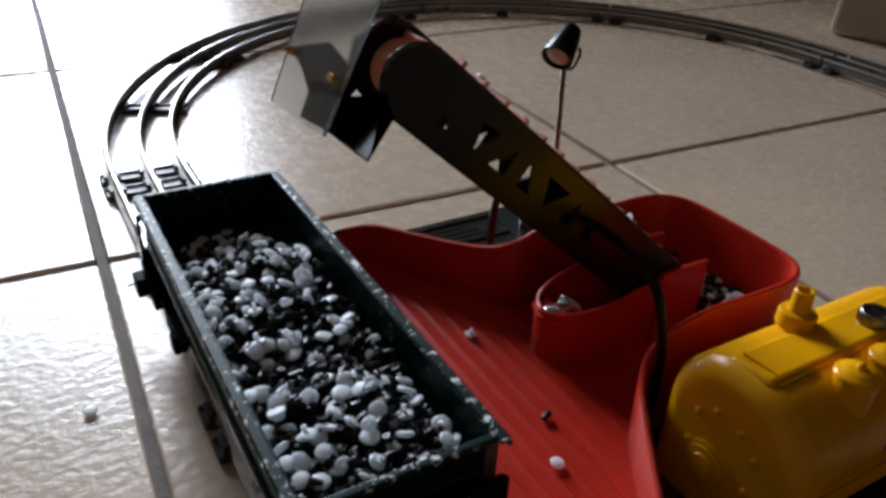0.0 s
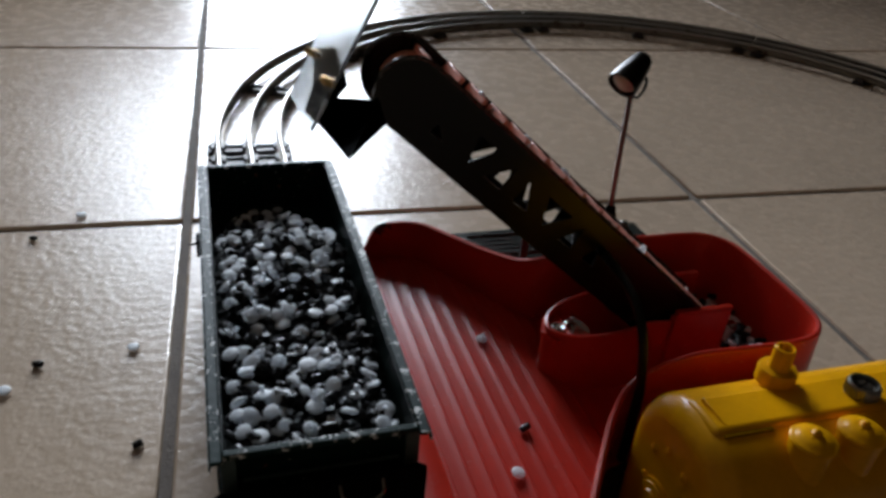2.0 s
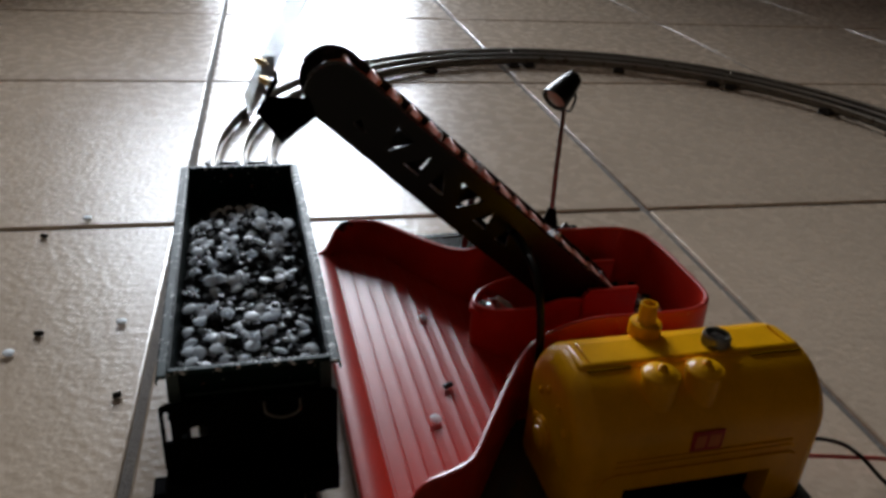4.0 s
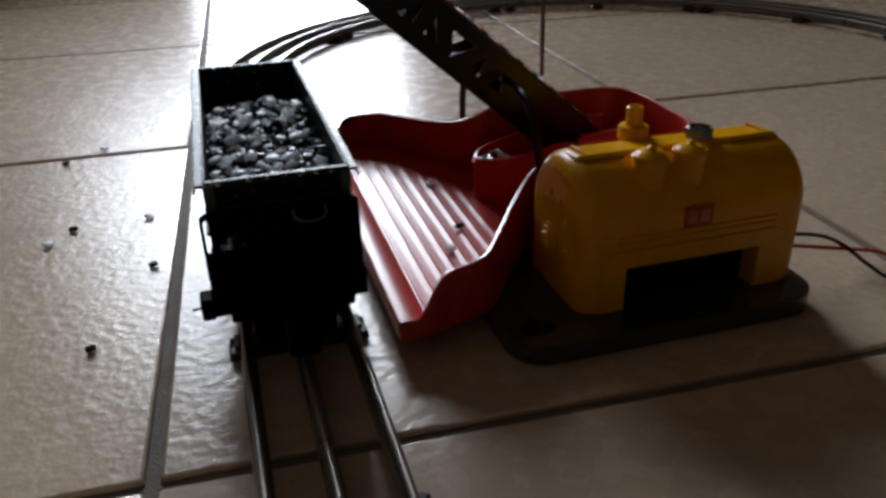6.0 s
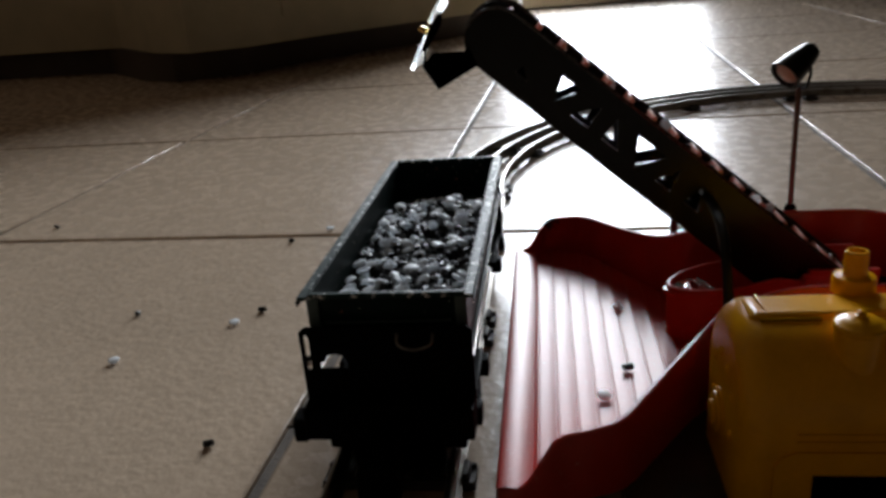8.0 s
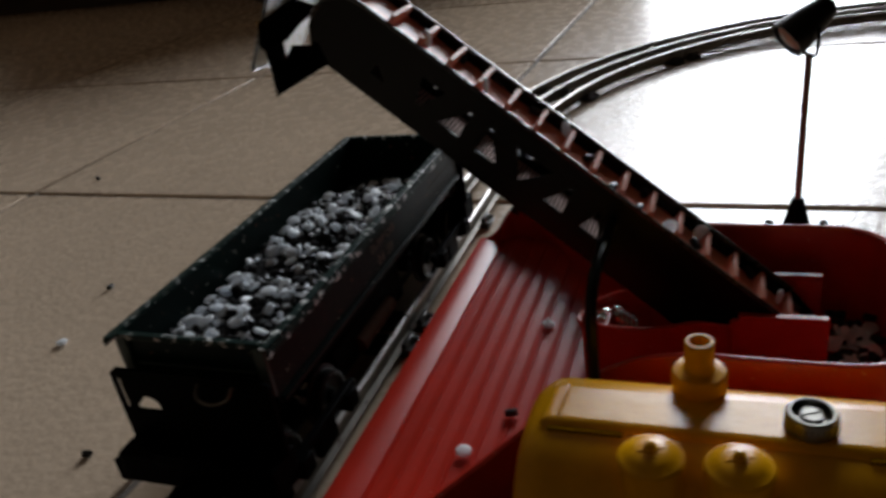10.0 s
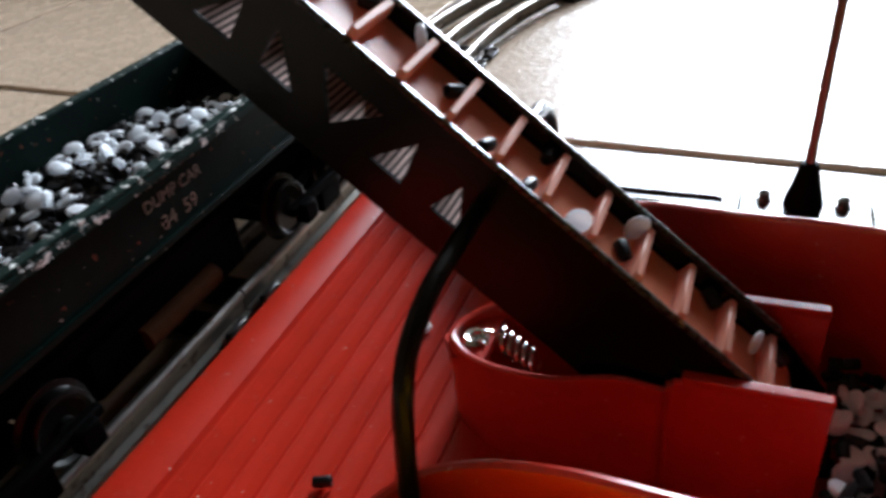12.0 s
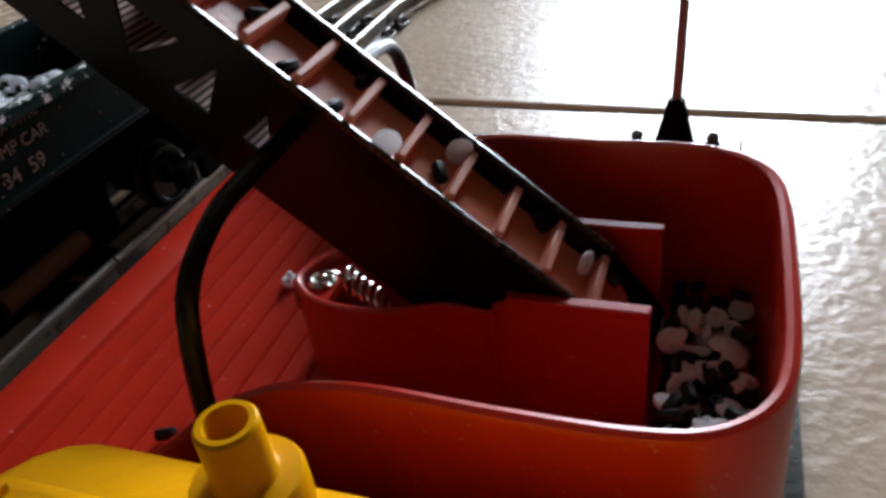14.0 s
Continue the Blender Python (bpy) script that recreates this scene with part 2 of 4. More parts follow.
def thing(name, m, label, category, group="", kind=""):
    ob = new(name)
    ob.empty_display_size = 0.01
    ob.matrix_basis = m
    return tagged(ob, label, category, group, kind)


def box(bm, x0, x1, y0, y1, z0, z1, bevel=0.0, seg=2):
    flat = bm.faces.layers.int.get("flat") or bm.faces.layers.int.new("flat")
    r = bmesh.ops.create_cube(bm, size=1.0, matrix=Matrix.Translation(((x0 + x1) / 2, (y0 + y1) / 2, (z0 + z1) / 2)) @ Matrix.Diagonal((x1 - x0, y1 - y0, z1 - z0, 1)))
    for f in {f for v in r["verts"] for f in v.link_faces}:
        f[flat] = 1
    if bevel:
        edges = list({e for v in r["verts"] for e in v.link_edges})
        made = bmesh.ops.bevel(bm, geom=edges, offset=bevel, segments=seg, affect="EDGES", profile=0.5)
        for f in made["faces"]:
            f[flat] = 0
    return bm


def boxes(*rows, bevel=0.0):
    bm = bmesh.new()
    for r in rows:
        box(bm, *r, bevel=bevel)
    return bm


def tube(bm, pts, r, seg=10, close=False):
    """A round tube through points."""
    pts = [Vector(p) for p in pts]
    n = len(pts)
    rings = []
    up = Vector((0.31, 0.17, 0.93))
    for i, p in enumerate(pts):
        a = pts[(i - 1) % n] if close or i else pts[i]
        b = pts[(i + 1) % n] if close or i < n - 1 else pts[i]
        d = (b - a).normalized()
        x = up.cross(d).normalized()
        y = d.cross(x)
        rad = r[i] if isinstance(r, (list, tuple)) else r
        rings.append([bm.verts.new(p + (x * math.cos(2 * math.pi * k / seg) + y * math.sin(2 * math.pi * k / seg)) * rad) for k in range(seg)])
    for i in range(n if close else n - 1):
        A, B = rings[i], rings[(i + 1) % n]
        for k in range(seg):
            bm.faces.new((A[k], A[(k + 1) % seg], B[(k + 1) % seg], B[k]))
    if not close:
        bm.faces.new(rings[0][::-1])
        bm.faces.new(rings[-1])
    return bm


def lathe(bm, prof, m=None, seg=24):
    """Turns (radius, height) rows about z."""
    m = m or Matrix()
    rings = []
    for r, z in prof:
        if r <= 1e-7:
            rings.append([bm.verts.new(m @ Vector((0, 0, z)))])
        else:
            rings.append([bm.verts.new(m @ Vector((r * math.cos(2 * math.pi * k / seg), r * math.sin(2 * math.pi * k / seg), z))) for k in range(seg)])
    for A, B in zip(rings, rings[1:]):
        for k in range(seg):
            j = (k + 1) % seg
            q = [A[k % len(A)], A[j % len(A)], B[j % len(B)], B[k % len(B)]]
            u = []
            for v in q:
                if v not in u:
                    u.append(v)
            if len(u) > 2:
                bm.faces.new(u)
    for R, flip in ((rings[0], True), (rings[-1], False)):
        if len(R) > 1:
            bm.faces.new(R[::-1] if flip else R)
    return bm


def prism(bm, loops, depth, m=None):
    """A flat plate: the first loop is its outline, the others are holes; depth along local z."""
    from mathutils import geometry
    m = m or Matrix()
    flat = [Vector((p[0], p[1], 0)) for lp in loops for p in lp]
    tris = geometry.tessellate_polygon([[Vector((p[0], p[1], 0)) for p in lp] for lp in loops])
    even = bm.faces.layers.int.get("flat") or bm.faces.layers.int.new("flat")
    lo = [bm.verts.new(m @ p) for p in flat]
    hi = [bm.verts.new(m @ (p + Vector((0, 0, depth)))) for p in flat]
    for t in tris:
        try:
            bm.faces.new([lo[i] for i in t])[even] = 1
            bm.faces.new([hi[i] for i in reversed(t)])[even] = 1
        except ValueError:
            pass
    k = 0
    for lp in loops:
        n = len(lp)
        for i in range(n):
            a, b = k + i, k + (i + 1) % n
            bm.faces.new((lo[a], lo[b], hi[b], hi[a]))
        k += n
    return bm


def spline(pts, n=6, close=False):
    """Points along a smooth curve through pts."""
    P = [np.array(p, float) for p in pts]
    out = []
    cnt = len(P)
    for i in range(cnt if close else cnt - 1):
        p1, p2 = P[i], P[(i + 1) % cnt]
        p0 = P[i - 1] if close or i else 2 * p1 - p2
        p3 = P[(i + 2) % cnt] if close or i < cnt - 2 else 2 * p2 - p1
        for k in range(n):
            t = k / n
            out.append(0.5 * (2 * p1 + (p2 - p0) * t + (2 * p0 - 5 * p1 + 4 * p2 - p3) * t * t + (3 * p1 - p0 - 3 * p2 + p3) * t ** 3))
    if not close:
        out.append(P[-1])
    return [tuple(p) for p in out]


# the loader, the car and the straight track share one heading
RIG = pose(0.0475, -0.2335, 0, 0, 0, 2.4)

# ---------------------------------------------------------------- room
S = 0.30
X0, X1, Y0 = -2.1, 2.1, -2.4


def slab(name, b, mat, label, category):
    bm = bmesh.new()
    box(bm, *b)
    ob = part(name, bm, mat, smooth=False)
    return tagged(ob, label, category, kind="structure")


floor = slab("floor", (X0, X1, Y0, WALL_Y + 1.0, -0.05, -0.0018), GROUT, "beige glazed floor tiles with dark sunken grout lines", "floor")
slab("ceiling", (X0 - 0.12, X1 + 0.12, Y0 - 0.12, WALL_Y + 0.12, 2.5, 2.6), CEILING, "plain room ceiling, kept dark brown to hold down bounced light", "ceiling")
slab("wall_west", (X0 - 0.12, X0, Y0 - 0.12, WALL_Y + 0.12, -0.05, 2.5), PLASTER, "plain side wall, kept dark brown to hold down bounced light", "wall")
slab("wall_east", (X1, X1 + 0.12, Y0 - 0.12, WALL_Y + 0.12, -0.05, 2.5), PLASTER, "plain side wall, kept dark brown to hold down bounced light", "wall")
slab("wall_south", (X0, X1, Y0 - 0.12, Y0, -0.05, 2.5), PLASTER, "plain back wall, kept dark brown to hold down bounced light", "wall")
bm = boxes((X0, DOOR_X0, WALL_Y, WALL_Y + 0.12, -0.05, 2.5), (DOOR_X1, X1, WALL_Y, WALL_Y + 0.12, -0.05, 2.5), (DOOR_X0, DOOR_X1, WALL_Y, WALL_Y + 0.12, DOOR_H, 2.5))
tagged(part("wall_north", bm, PLASTER, smooth=False), "wall kept dark brown against bounced light, with a bright open doorway", "wall", kind="structure")
bm = boxes((X0, DOOR_X0 - 0.05, WALL_Y - 0.012, WALL_Y - 0.001, 0, 0.07), (DOOR_X1 + 0.05, X1, WALL_Y - 0.012, WALL_Y - 0.001, 0.087, 0.155), bevel=0.003)
tagged(part("baseboard", bm, SKIRT), "low beige tile skirting along the wall foot", "baseboard", kind="structure")
door = thing("door_1", Matrix(), "open doorway with white frame letting in daylight", "doorway", kind="structure")
part("jamb", boxes((DOOR_X0 - 0.05, DOOR_X0 + 0.004, WALL_Y - 0.015, WALL_Y + 0.1, 0, DOOR_H + 0.05), bevel=0.004), WHITE_FRAME, door)
part("jamb", boxes((DOOR_X1 - 0.004, DOOR_X1 + 0.05, WALL_Y - 0.015, WALL_Y + 0.1, 0, DOOR_H + 0.05), bevel=0.004), WHITE_FRAME, door)
part("lintel", boxes((DOOR_X0 + 0.005, DOOR_X1 - 0.005, WALL_Y - 0.015, WALL_Y + 0.1, DOOR_H - 0.004, DOOR_H + 0.05), bevel=0.004), WHITE_FRAME, door)

# Added strip, unseen itself, that limits how high the daylight reaches.
part("light_stop", boxes((DOOR_X0 + 0.006, DOOR_X1 - 0.006, WALL_Y + 0.02, WALL_Y + 0.035, LIGHT_TOP, DOOR_H - 0.006), bevel=0.003), SOFA, door, "added strip closing the doorway above the light's top")
bm = boxes((-0.05, X1, 1.90, WALL_Y - 0.013, 0.0005, 0.085), bevel=0.004)
tagged(part("step", bm, SKIRT), "low raised tiled step before the doorway", "step", kind="structure")
# sofa standing in the corner by the doorway
sofa = thing("sofa", pose(-0.47, 0.98, 0, 0, 0, 0), "low olive-beige upholstered sofa with rounded corner", "sofa")
outline = [(-1.5, 0.0), (-0.25, -0.08), (-0.10, -0.23), (-0.02, -0.27), (0.06, -0.23), (0.15, -0.10), (0.38, 0.16), (0.44, 0.26), (0.45, 0.36), (0.38, 0.50), (0.20, 0.62), (-1.5, 0.66)]
bm = bmesh.new()
prism(bm, [outline], 0.31, pose(0, 0, 0.05))
bmesh.ops.bevel(bm, geom=[e for e in bm.edges if abs(e.verts[0].co.z - e.verts[1].co.z) < 1e-5 and e.calc_face_angle(0) > 0.5], offset=0.03, segments=4, affect="EDGES")
part("body", bm, SOFA, sofa)
# Recessed foot whose dark colour stands for the shadow under the body.
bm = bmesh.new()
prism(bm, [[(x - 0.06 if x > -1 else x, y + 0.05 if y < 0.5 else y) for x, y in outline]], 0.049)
part("plinth", bm, PLINTH_SHADE, sofa, "recessed plinth coloured dark for the shade below the sofa")
bm = bmesh.new()
tube(bm, [(0.105, -0.168, 0.09), (0.105, -0.168, 0.33)], 0.004, 8)
part("piping", bm, SOFA, sofa, "upright seam piping")

# pale furniture leg beyond the track
leg = thing("cabinet", pose(0.765, 0.155, 0, 0, 0, 20), "pale wooden furniture leg standing on the tiles", "furniture leg")
part("leg", boxes((-0.035, 0.035, -0.035, 0.035, 0, 0.45), bevel=0.006), WOOD, leg)
part("apron", boxes((-0.034, 0.50, -0.034, 0.40, 0.451, 0.52), bevel=0.004), WOOD, leg)


# ---------------------------------------------------------------- track


def rail_profile():
    # half tube head over a flat web and foot, in (across, up)
    head = [(0.0016 * math.cos(a), 0.0094 + 0.0016 * math.sin(a)) for a in [radians(-30 + 24 * k) for k in range(11)]]
    return [(0.0004, 0.0075), *head, (-0.0004, 0.0075), (-0.0004, 0.0042), (-0.0026, 0.0036), (0.0026, 0.0036), (0.0004, 0.0042)]


def sweep_rail(bm, line):
    """line: rows of (x, y, direction)."""
    prof = rail_profile()
    rings = []
    for x, y, d in line:
        nx, ny = math.cos(d), math.sin(d)
        rings.append([bm.verts.new((x + nx * a, y + ny * a, z)) for a, z in prof])
    k = len(prof)
    for A, B in zip(rings, rings[1:]):
        for i in range(k):
            f = bm.faces.new((A[i], A[(i + 1) % k], B[(i + 1) % k], B[i]))
            f.material_index = 0 if A[i].co.z > 0.0090 and A[(i + 1) % k].co.z > 0.0090 else 1
    bm.faces.new(rings[0])
    bm.faces.new(rings[-1][::-1])


def tie_mesh():
    # pressed sheet sleeper: a channel with three clips for the rails
    bm = bmesh.new()
    box(bm, -0.0252, 0.0252, -0.0058, 0.0058, 0.0002, 0.0022, bevel=0.0006, seg=1)
    for sgn in (-1, 1):
        box(bm, -0.0248, 0.0248, sgn * 0.0046 - 0.0009, sgn * 0.0046 + 0.0009, 0.0020, 0.0035, bevel=0.0004, seg=1)
    for a in (-0.0188, 0, 0.0188):
        for sgn in (-1, 1):
            box(bm, a + sgn * 0.0031 - 0.0012, a + sgn * 0.0031 + 0.0012, -0.0042, 0.0042, 0.0021, 0.0056, bevel=0.0005, seg=1)
    finish(bm)
    me = bpy.data.meshes.new("tie")
    bm.to_mesh(me)
    bm.free()
    me.materials.append(TIE)
    return me


TIE_ME = tie_mesh()
GAUGE = 0.0188


def track_section(m, lines, ties, label):
    t = thing("track_section", m, label, "toy track", "three-rail toy track")
    for line in lines:
        bm = bmesh.new()
        sweep_rail(bm, line)
        part("rail", bm, [STEEL, RAIL_SIDE], t)
    for x, y, d in ties:
        ob = new("tie", TIE_ME)
        ob.parent = t
        ob.matrix_basis = pose(x, y, 0, 0, 0, math.degrees(d))
    return t


def straight(v0, v1, m=RIG):
    track_section(m, [[(a, v0 + 0.0004, 0), (a, v1 - 0.0004, 0)] for a in (-GAUGE, 0, GAUGE)],
                  [(0, v0 + 0.0088, 0), (0, (v0 + v1) / 2, 0), (0, v1 - 0.0088, 0)], "straight tinplate three-rail track on dark metal ties")


J = [-0.318, -0.109, 0.100, 0.309]
for a, b in zip(J, J[1:]):
    straight(a, b)
R = 0.2955
CURVE = RIG @ pose(0, J[-1], 0, 0, 0, -0.6)
for k in range(4):
    def at(ang, r):
        return (R - r * math.cos(ang), r * math.sin(ang), -ang)
    a0, a1 = radians(45 * k + 0.1), radians(45 * k + 44.9)
    track_section(CURVE, [[at(a0 + (a1 - a0) * i / 20, R + o) for i in range(21)] for o in (GAUGE, 0, -GAUGE)],
                  [at(a, R) for a in (a0 + 0.030, (a0 + a1) / 2, a1 - 0.030)], "curved tinplate three-rail track on dark metal ties")
straight(-0.215, -0.002, CURVE @ pose(2 * R, 0, 0))

# ---------------------------------------------------------------- loader: base casting
base = thing("loader_base", RIG, "grey-green cast metal base plate with rounded lobes", "toy base")


def rounded(x0, x1, y0, y1, r, n=6):
    out = []
    for cx, cy, a in ((x1 - r, y1 - r, 0), (x0 + r, y1 - r, 90), (x0 + r, y0 + r, 180), (x1 - r, y0 + r, 270)):
        out += [(cx + r * math.cos(radians(a + 90 * k / n)), cy + r * math.sin(radians(a + 90 * k / n))) for k in range(n + 1)]
    return out


hole = [(0.0820 + 0.0072 * math.cos(-2 * math.pi * k / 20), -0.0345 + 0.0052 * math.sin(-2 * math.pi * k / 20)) for k in range(20)]
bm = bmesh.new()
prism(bm, [rounded(0.0700, 0.1950, -0.0475, 0.189, 0.014), hole], 0.0075, pose(0, 0, 0.0005))
bmesh.ops.bevel(bm, geom=[e for e in bm.edges if e.calc_face_angle(0) > 1 and abs(e.verts[0].co.z - e.verts[1].co.z) < 1e-5 and e.verts[0].co.z > 0.006], offset=0.0012, segments=2, affect="EDGES")
part("plate", bm, BASE, base)
bm = bmesh.new()
outer, inner = rounded(0.098, 0.146, 0.165, 0.185, 0.003, 3), rounded(0.0995, 0.1445, 0.1665, 0.1835, 0.002, 3)
prism(bm, [outer, inner[::-1]], 0.0012, pose(0, 0, 0.0079))
part("raised_border", bm, BASE, base)
bm = bmesh.new()
for i in range(3):
    box(bm, 0.104, 0.138 - 0.006 * i, 0.1705 + 0.004 * i, 0.172 + 0.004 * i, 0.0079, 0.0085)
part("embossed_bar", bm, BASE, base)
bm = bmesh.new()
box(bm, 0.1490, 0.1830, 0.1300, 0.1640, 0.0078, 0.0222, bevel=0.001)
part("lamp_pedestal", bm, BASE, base)
for u in (0.1556, 0.1753):
    bm = bmesh.new()
    lathe(bm, [(0.0021, 0), (0.0021, 0.0007), (0.0016, 0.0008), (0.0016, 0.0024), (0.0012, 0.0026), (0.0010, 0.0018), (0, 0.0018)], pose(u, 0.1606, 0.0222), 12)
    part("rivet", bm, DULL_STEEL, base, "small hollow steel rivet")

# ---------------------------------------------------------------- loader: red tray
FRONT = [(0.0337, -0.0275, 0.0145), (0.0415, -0.0275, 0.0160), (0.0480, -0.0255, 0.0245), (0.0530, -0.0230, 0.0292), (0.0615, -0.0210, 0.0303), (0.0708, -0.0162, 0.0308),
         (0.0800, -0.0035, 0.0322), (0.0902, 0.0115, 0.0338), (0.0998, 0.0240, 0.0364), (0.1078, 0.0298, 0.0415), (0.1180, 0.0302, 0.0470), (0.1320, 0.0298, 0.0502)]
BACK = [(0.0337, 0.1605, 0.0145), (0.0405, 0.1625, 0.0180), (0.0455, 0.1672, 0.0250), (0.0505, 0.1690, 0.0292), (0.0615, 0.1665, 0.0312), (0.0705, 0.1608, 0.0322),
        (0.0798, 0.1468, 0.0334), (0.0900, 0.1308, 0.0350), (0.0996, 0.1172, 0.0376), (0.1078, 0.1105, 0.0420), (0.1185, 0.1088, 0.0468), (0.1320, 0.1078, 0.0502)]
CORNER = [(0.1515, 0.0291, 0.0504), (0.1690, 0.0292, 0.0504), (0.1790, 0.0314, 0.0504), (0.1858, 0.0376, 0.0504), (0.1886, 0.0475, 0.0504)]
RIM = spline(FRONT + CORNER + [(0.1891, 0.0680, 0.0504)] + [(u, 0.1360 - v, z) for u, v, z in CORNER[::-1]] + BACK[::-1], 5)


def wall_along(bm, path, thick, foot, lean=0.0):
    """An upright sheet along a path of (u, v, top), inside to the left of its way, with a rounded rim."""
    prev = None
    n = len(path)
    for i, (u, v, z) in enumerate(path):
        a, b = path[max(0, i - 1)], path[min(n - 1, i + 1)]
        d = Vector((b[0] - a[0], b[1] - a[1], 0)).normalized()
        q = Vector((-d.y, d.x, 0))
        t = thick
        p = Vector((u, v, 0))
        prof = [(-lean * (z - foot), foot), (0, z - t * 0.5), (t * 0.12, z - t * 0.15), (t * 0.5, z), (t * 0.88, z - t * 0.15), (t, z - t * 0.5), (t - lean * (z - foot), foot)]
        ring = [bm.verts.new(p + q * o + Vector((0, 0, h))) for o, h in prof]
        if prev:
            for k in range(len(ring) - 1):
                bm.faces.new((prev[k], prev[k + 1], ring[k + 1], ring[k]))
            bm.faces.new((prev[-1], prev[0], ring[0], ring[-1]))
        else:
            bm.faces.new(ring)
        prev = ring
    bm.faces.new(prev[::-1])


STRIP = 0.0066


LIP = [(0.0330, 0.0140), (0.0337, 0.0151), (0.0352, 0.0154), (0.0400, 0.0150), (0.0438, 0.0136), (0.0446, 0.0122)]


def tray_z(u):
    """Height of the tray's floor: a smooth lip, then stepped strips, then a plain deck under the hopper."""
    if u < 0.0450:
        return float(np.interp(u, *zip(*LIP)))
    z = float(np.interp(u, [0.045, 0.101, 0.110, 0.2], [0.0126, 0.0112, 0.0092, 0.0090]))
    if u < 0.1044:
        ph = ((u - 0.0450) / STRIP) % 1
        z += float(np.interp(ph, [0, 0.05, 0.10, 0.80, 0.88, 0.94, 1.0], [-0.0003, -0.0003, 0.0000, 0.0001, 0.0003, 0.0003, -0.0003]))
    return z


tray = thing("coal_tray", RIG, "glossy red plastic loading tray with ribbed floor and worn rim", "toy tray")
bm = bmesh.new()
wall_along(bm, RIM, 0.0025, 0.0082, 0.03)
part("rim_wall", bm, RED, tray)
bm = bmesh.new()
half = len(RIM) // 2
fr, bk = np.array(RIM[:half]), np.array(RIM[half + 1:][::-1])
us = [u for u, z in LIP] + [0.0450 + STRIP * (k + p) for k in range(9) for p in (0.0, 0.05, 0.10, 0.45, 0.80, 0.88, 0.94)]
us += [0.1050 + 0.0027 * i for i in range(30)]
rows = []
for u in us:
    vf, vb = float(np.interp(u, fr[:, 0], fr[:, 1])) + 0.0008, float(np.interp(u, bk[:, 0], bk[:, 1])) - 0.0008
    rows.append([bm.verts.new((u, vf + (vb - vf) * k / 8, tray_z(u))) for k in range(9)])
first = [bm.verts.new((0.0331, v.co.y, 0.0082)) for v in rows[0]]
for A, B in zip([first] + rows, rows):
    for k in range(8):
        bm.faces.new((A[k], B[k], B[k + 1], A[k + 1]))
under = [[bm.verts.new((u, float(np.interp(u, side[:, 0], side[:, 1])), 0.0081)) for side in (fr, bk)] for u in (0.0337, 0.045, 0.06, 0.075, 0.10, 0.13, 0.165, 0.186)]
for A, B in zip(under, under[1:]):
    bm.faces.new((A[0], A[1], B[1], B[0]))
part("ribbed_floor", bm, RED, tray)
# boat-shaped well in which the boom stands
NOSE = [(0.1680, 0.0632, 0.0407), (0.1445, 0.0632, 0.0401), (0.1430, 0.0630, 0.0401), (0.1415, 0.0628, 0.0380), (0.1324, 0.0625, 0.0389), (0.1206, 0.0621, 0.0362), (0.1082, 0.0643, 0.0343), (0.0994, 0.0692, 0.0329), (0.0955, 0.0754, 0.0328)]
well = NOSE + [(u, 0.1531 - v, z) for u, v, z in NOSE[-2::-1]]
bm = bmesh.new()
wall_along(bm, spline(well, 4)[::-1], 0.0018, 0.0090)
part("well_wall", bm, RED, tray)
bm = bmesh.new()
lp = [(0.1062, 0.0690)] + [(u, v) for u, v, z in well if u < 0.1062] + [(0.1062, 0.0841)]
prism(bm, [lp], 0.002, pose(-0.0015, 0, 0.0284))
part("well_deck", bm, RED, tray)
for v0, v1 in ((0.0631, 0.0655), (0.0876, 0.0900)):
    part("wall_cap", boxes((0.1440, 0.1682, v0, v1, 0.0396, 0.0416), bevel=0.0004), RED, tray)
bm = bmesh.new()
lathe(bm, [(0.0013, 0), (0.0030, 0), (0.0031, 0.0005), (0.0022, 0.0012), (0.0015, 0.0010), (0.0013, 0.0003)], pose(0.1010, 0.0758, 0.0305), 20)
part("eyelet", bm, CHROME, tray, "bright metal eyelet")
bm = bmesh.new()
hook = spline([(0.1014, 0.0772, 0.0311), (0.1010, 0.0752, 0.0323), (0.1030, 0.0744, 0.0343), (0.1056, 0.0748, 0.0339), (0.1068, 0.0758, 0.0319), (0.1072, 0.0776, 0.0315)], 6)
coil = [(0.1070 + 0.0015 * k / 14, 0.0760 + 0.0027 * math.cos(2 * math.pi * k / 14), 0.0317 - 0.0011 * k / 14 + 0.0027 * math.sin(2 * math.pi * k / 14)) for k in range(14 * 5)]
tube(bm, hook, 0.00042, 6)
tube(bm, coil, 0.00042, 6)
part("coil_spring", bm, CHROME, tray, "bright coil spring with a hook")

# ---------------------------------------------------------------- loader: conveyor boom
BANG = 40.7
ORG = RIG @ pose(0.035, 0.0654, 0.1309) @ Matrix.Rotation(radians(BANG), 4, "Y")
# in the boom's frame: x down along it, z out of its upper face, y from the near plate to the far one
boom = thing("conveyor_boom", ORG, "glossy black sheet-metal conveyor boom with triangular cut-outs", "toy conveyor")
HB, LB, WB = 0.0119, 0.176, 0.0178


def boom_outline(top):
    r, c = (HB + top) / 2, (top - HB) / 2
    cap = [(r * math.cos(radians(a)), c + r * math.sin(radians(a))) for a in range(90, 271, 10)]
    return cap + [(0.060, -HB - 0.0008), (LB - 0.016, -HB - 0.0010), (LB, -HB + 0.009), (LB - 0.006, top - 0.0035), (LB - 0.022, top)]


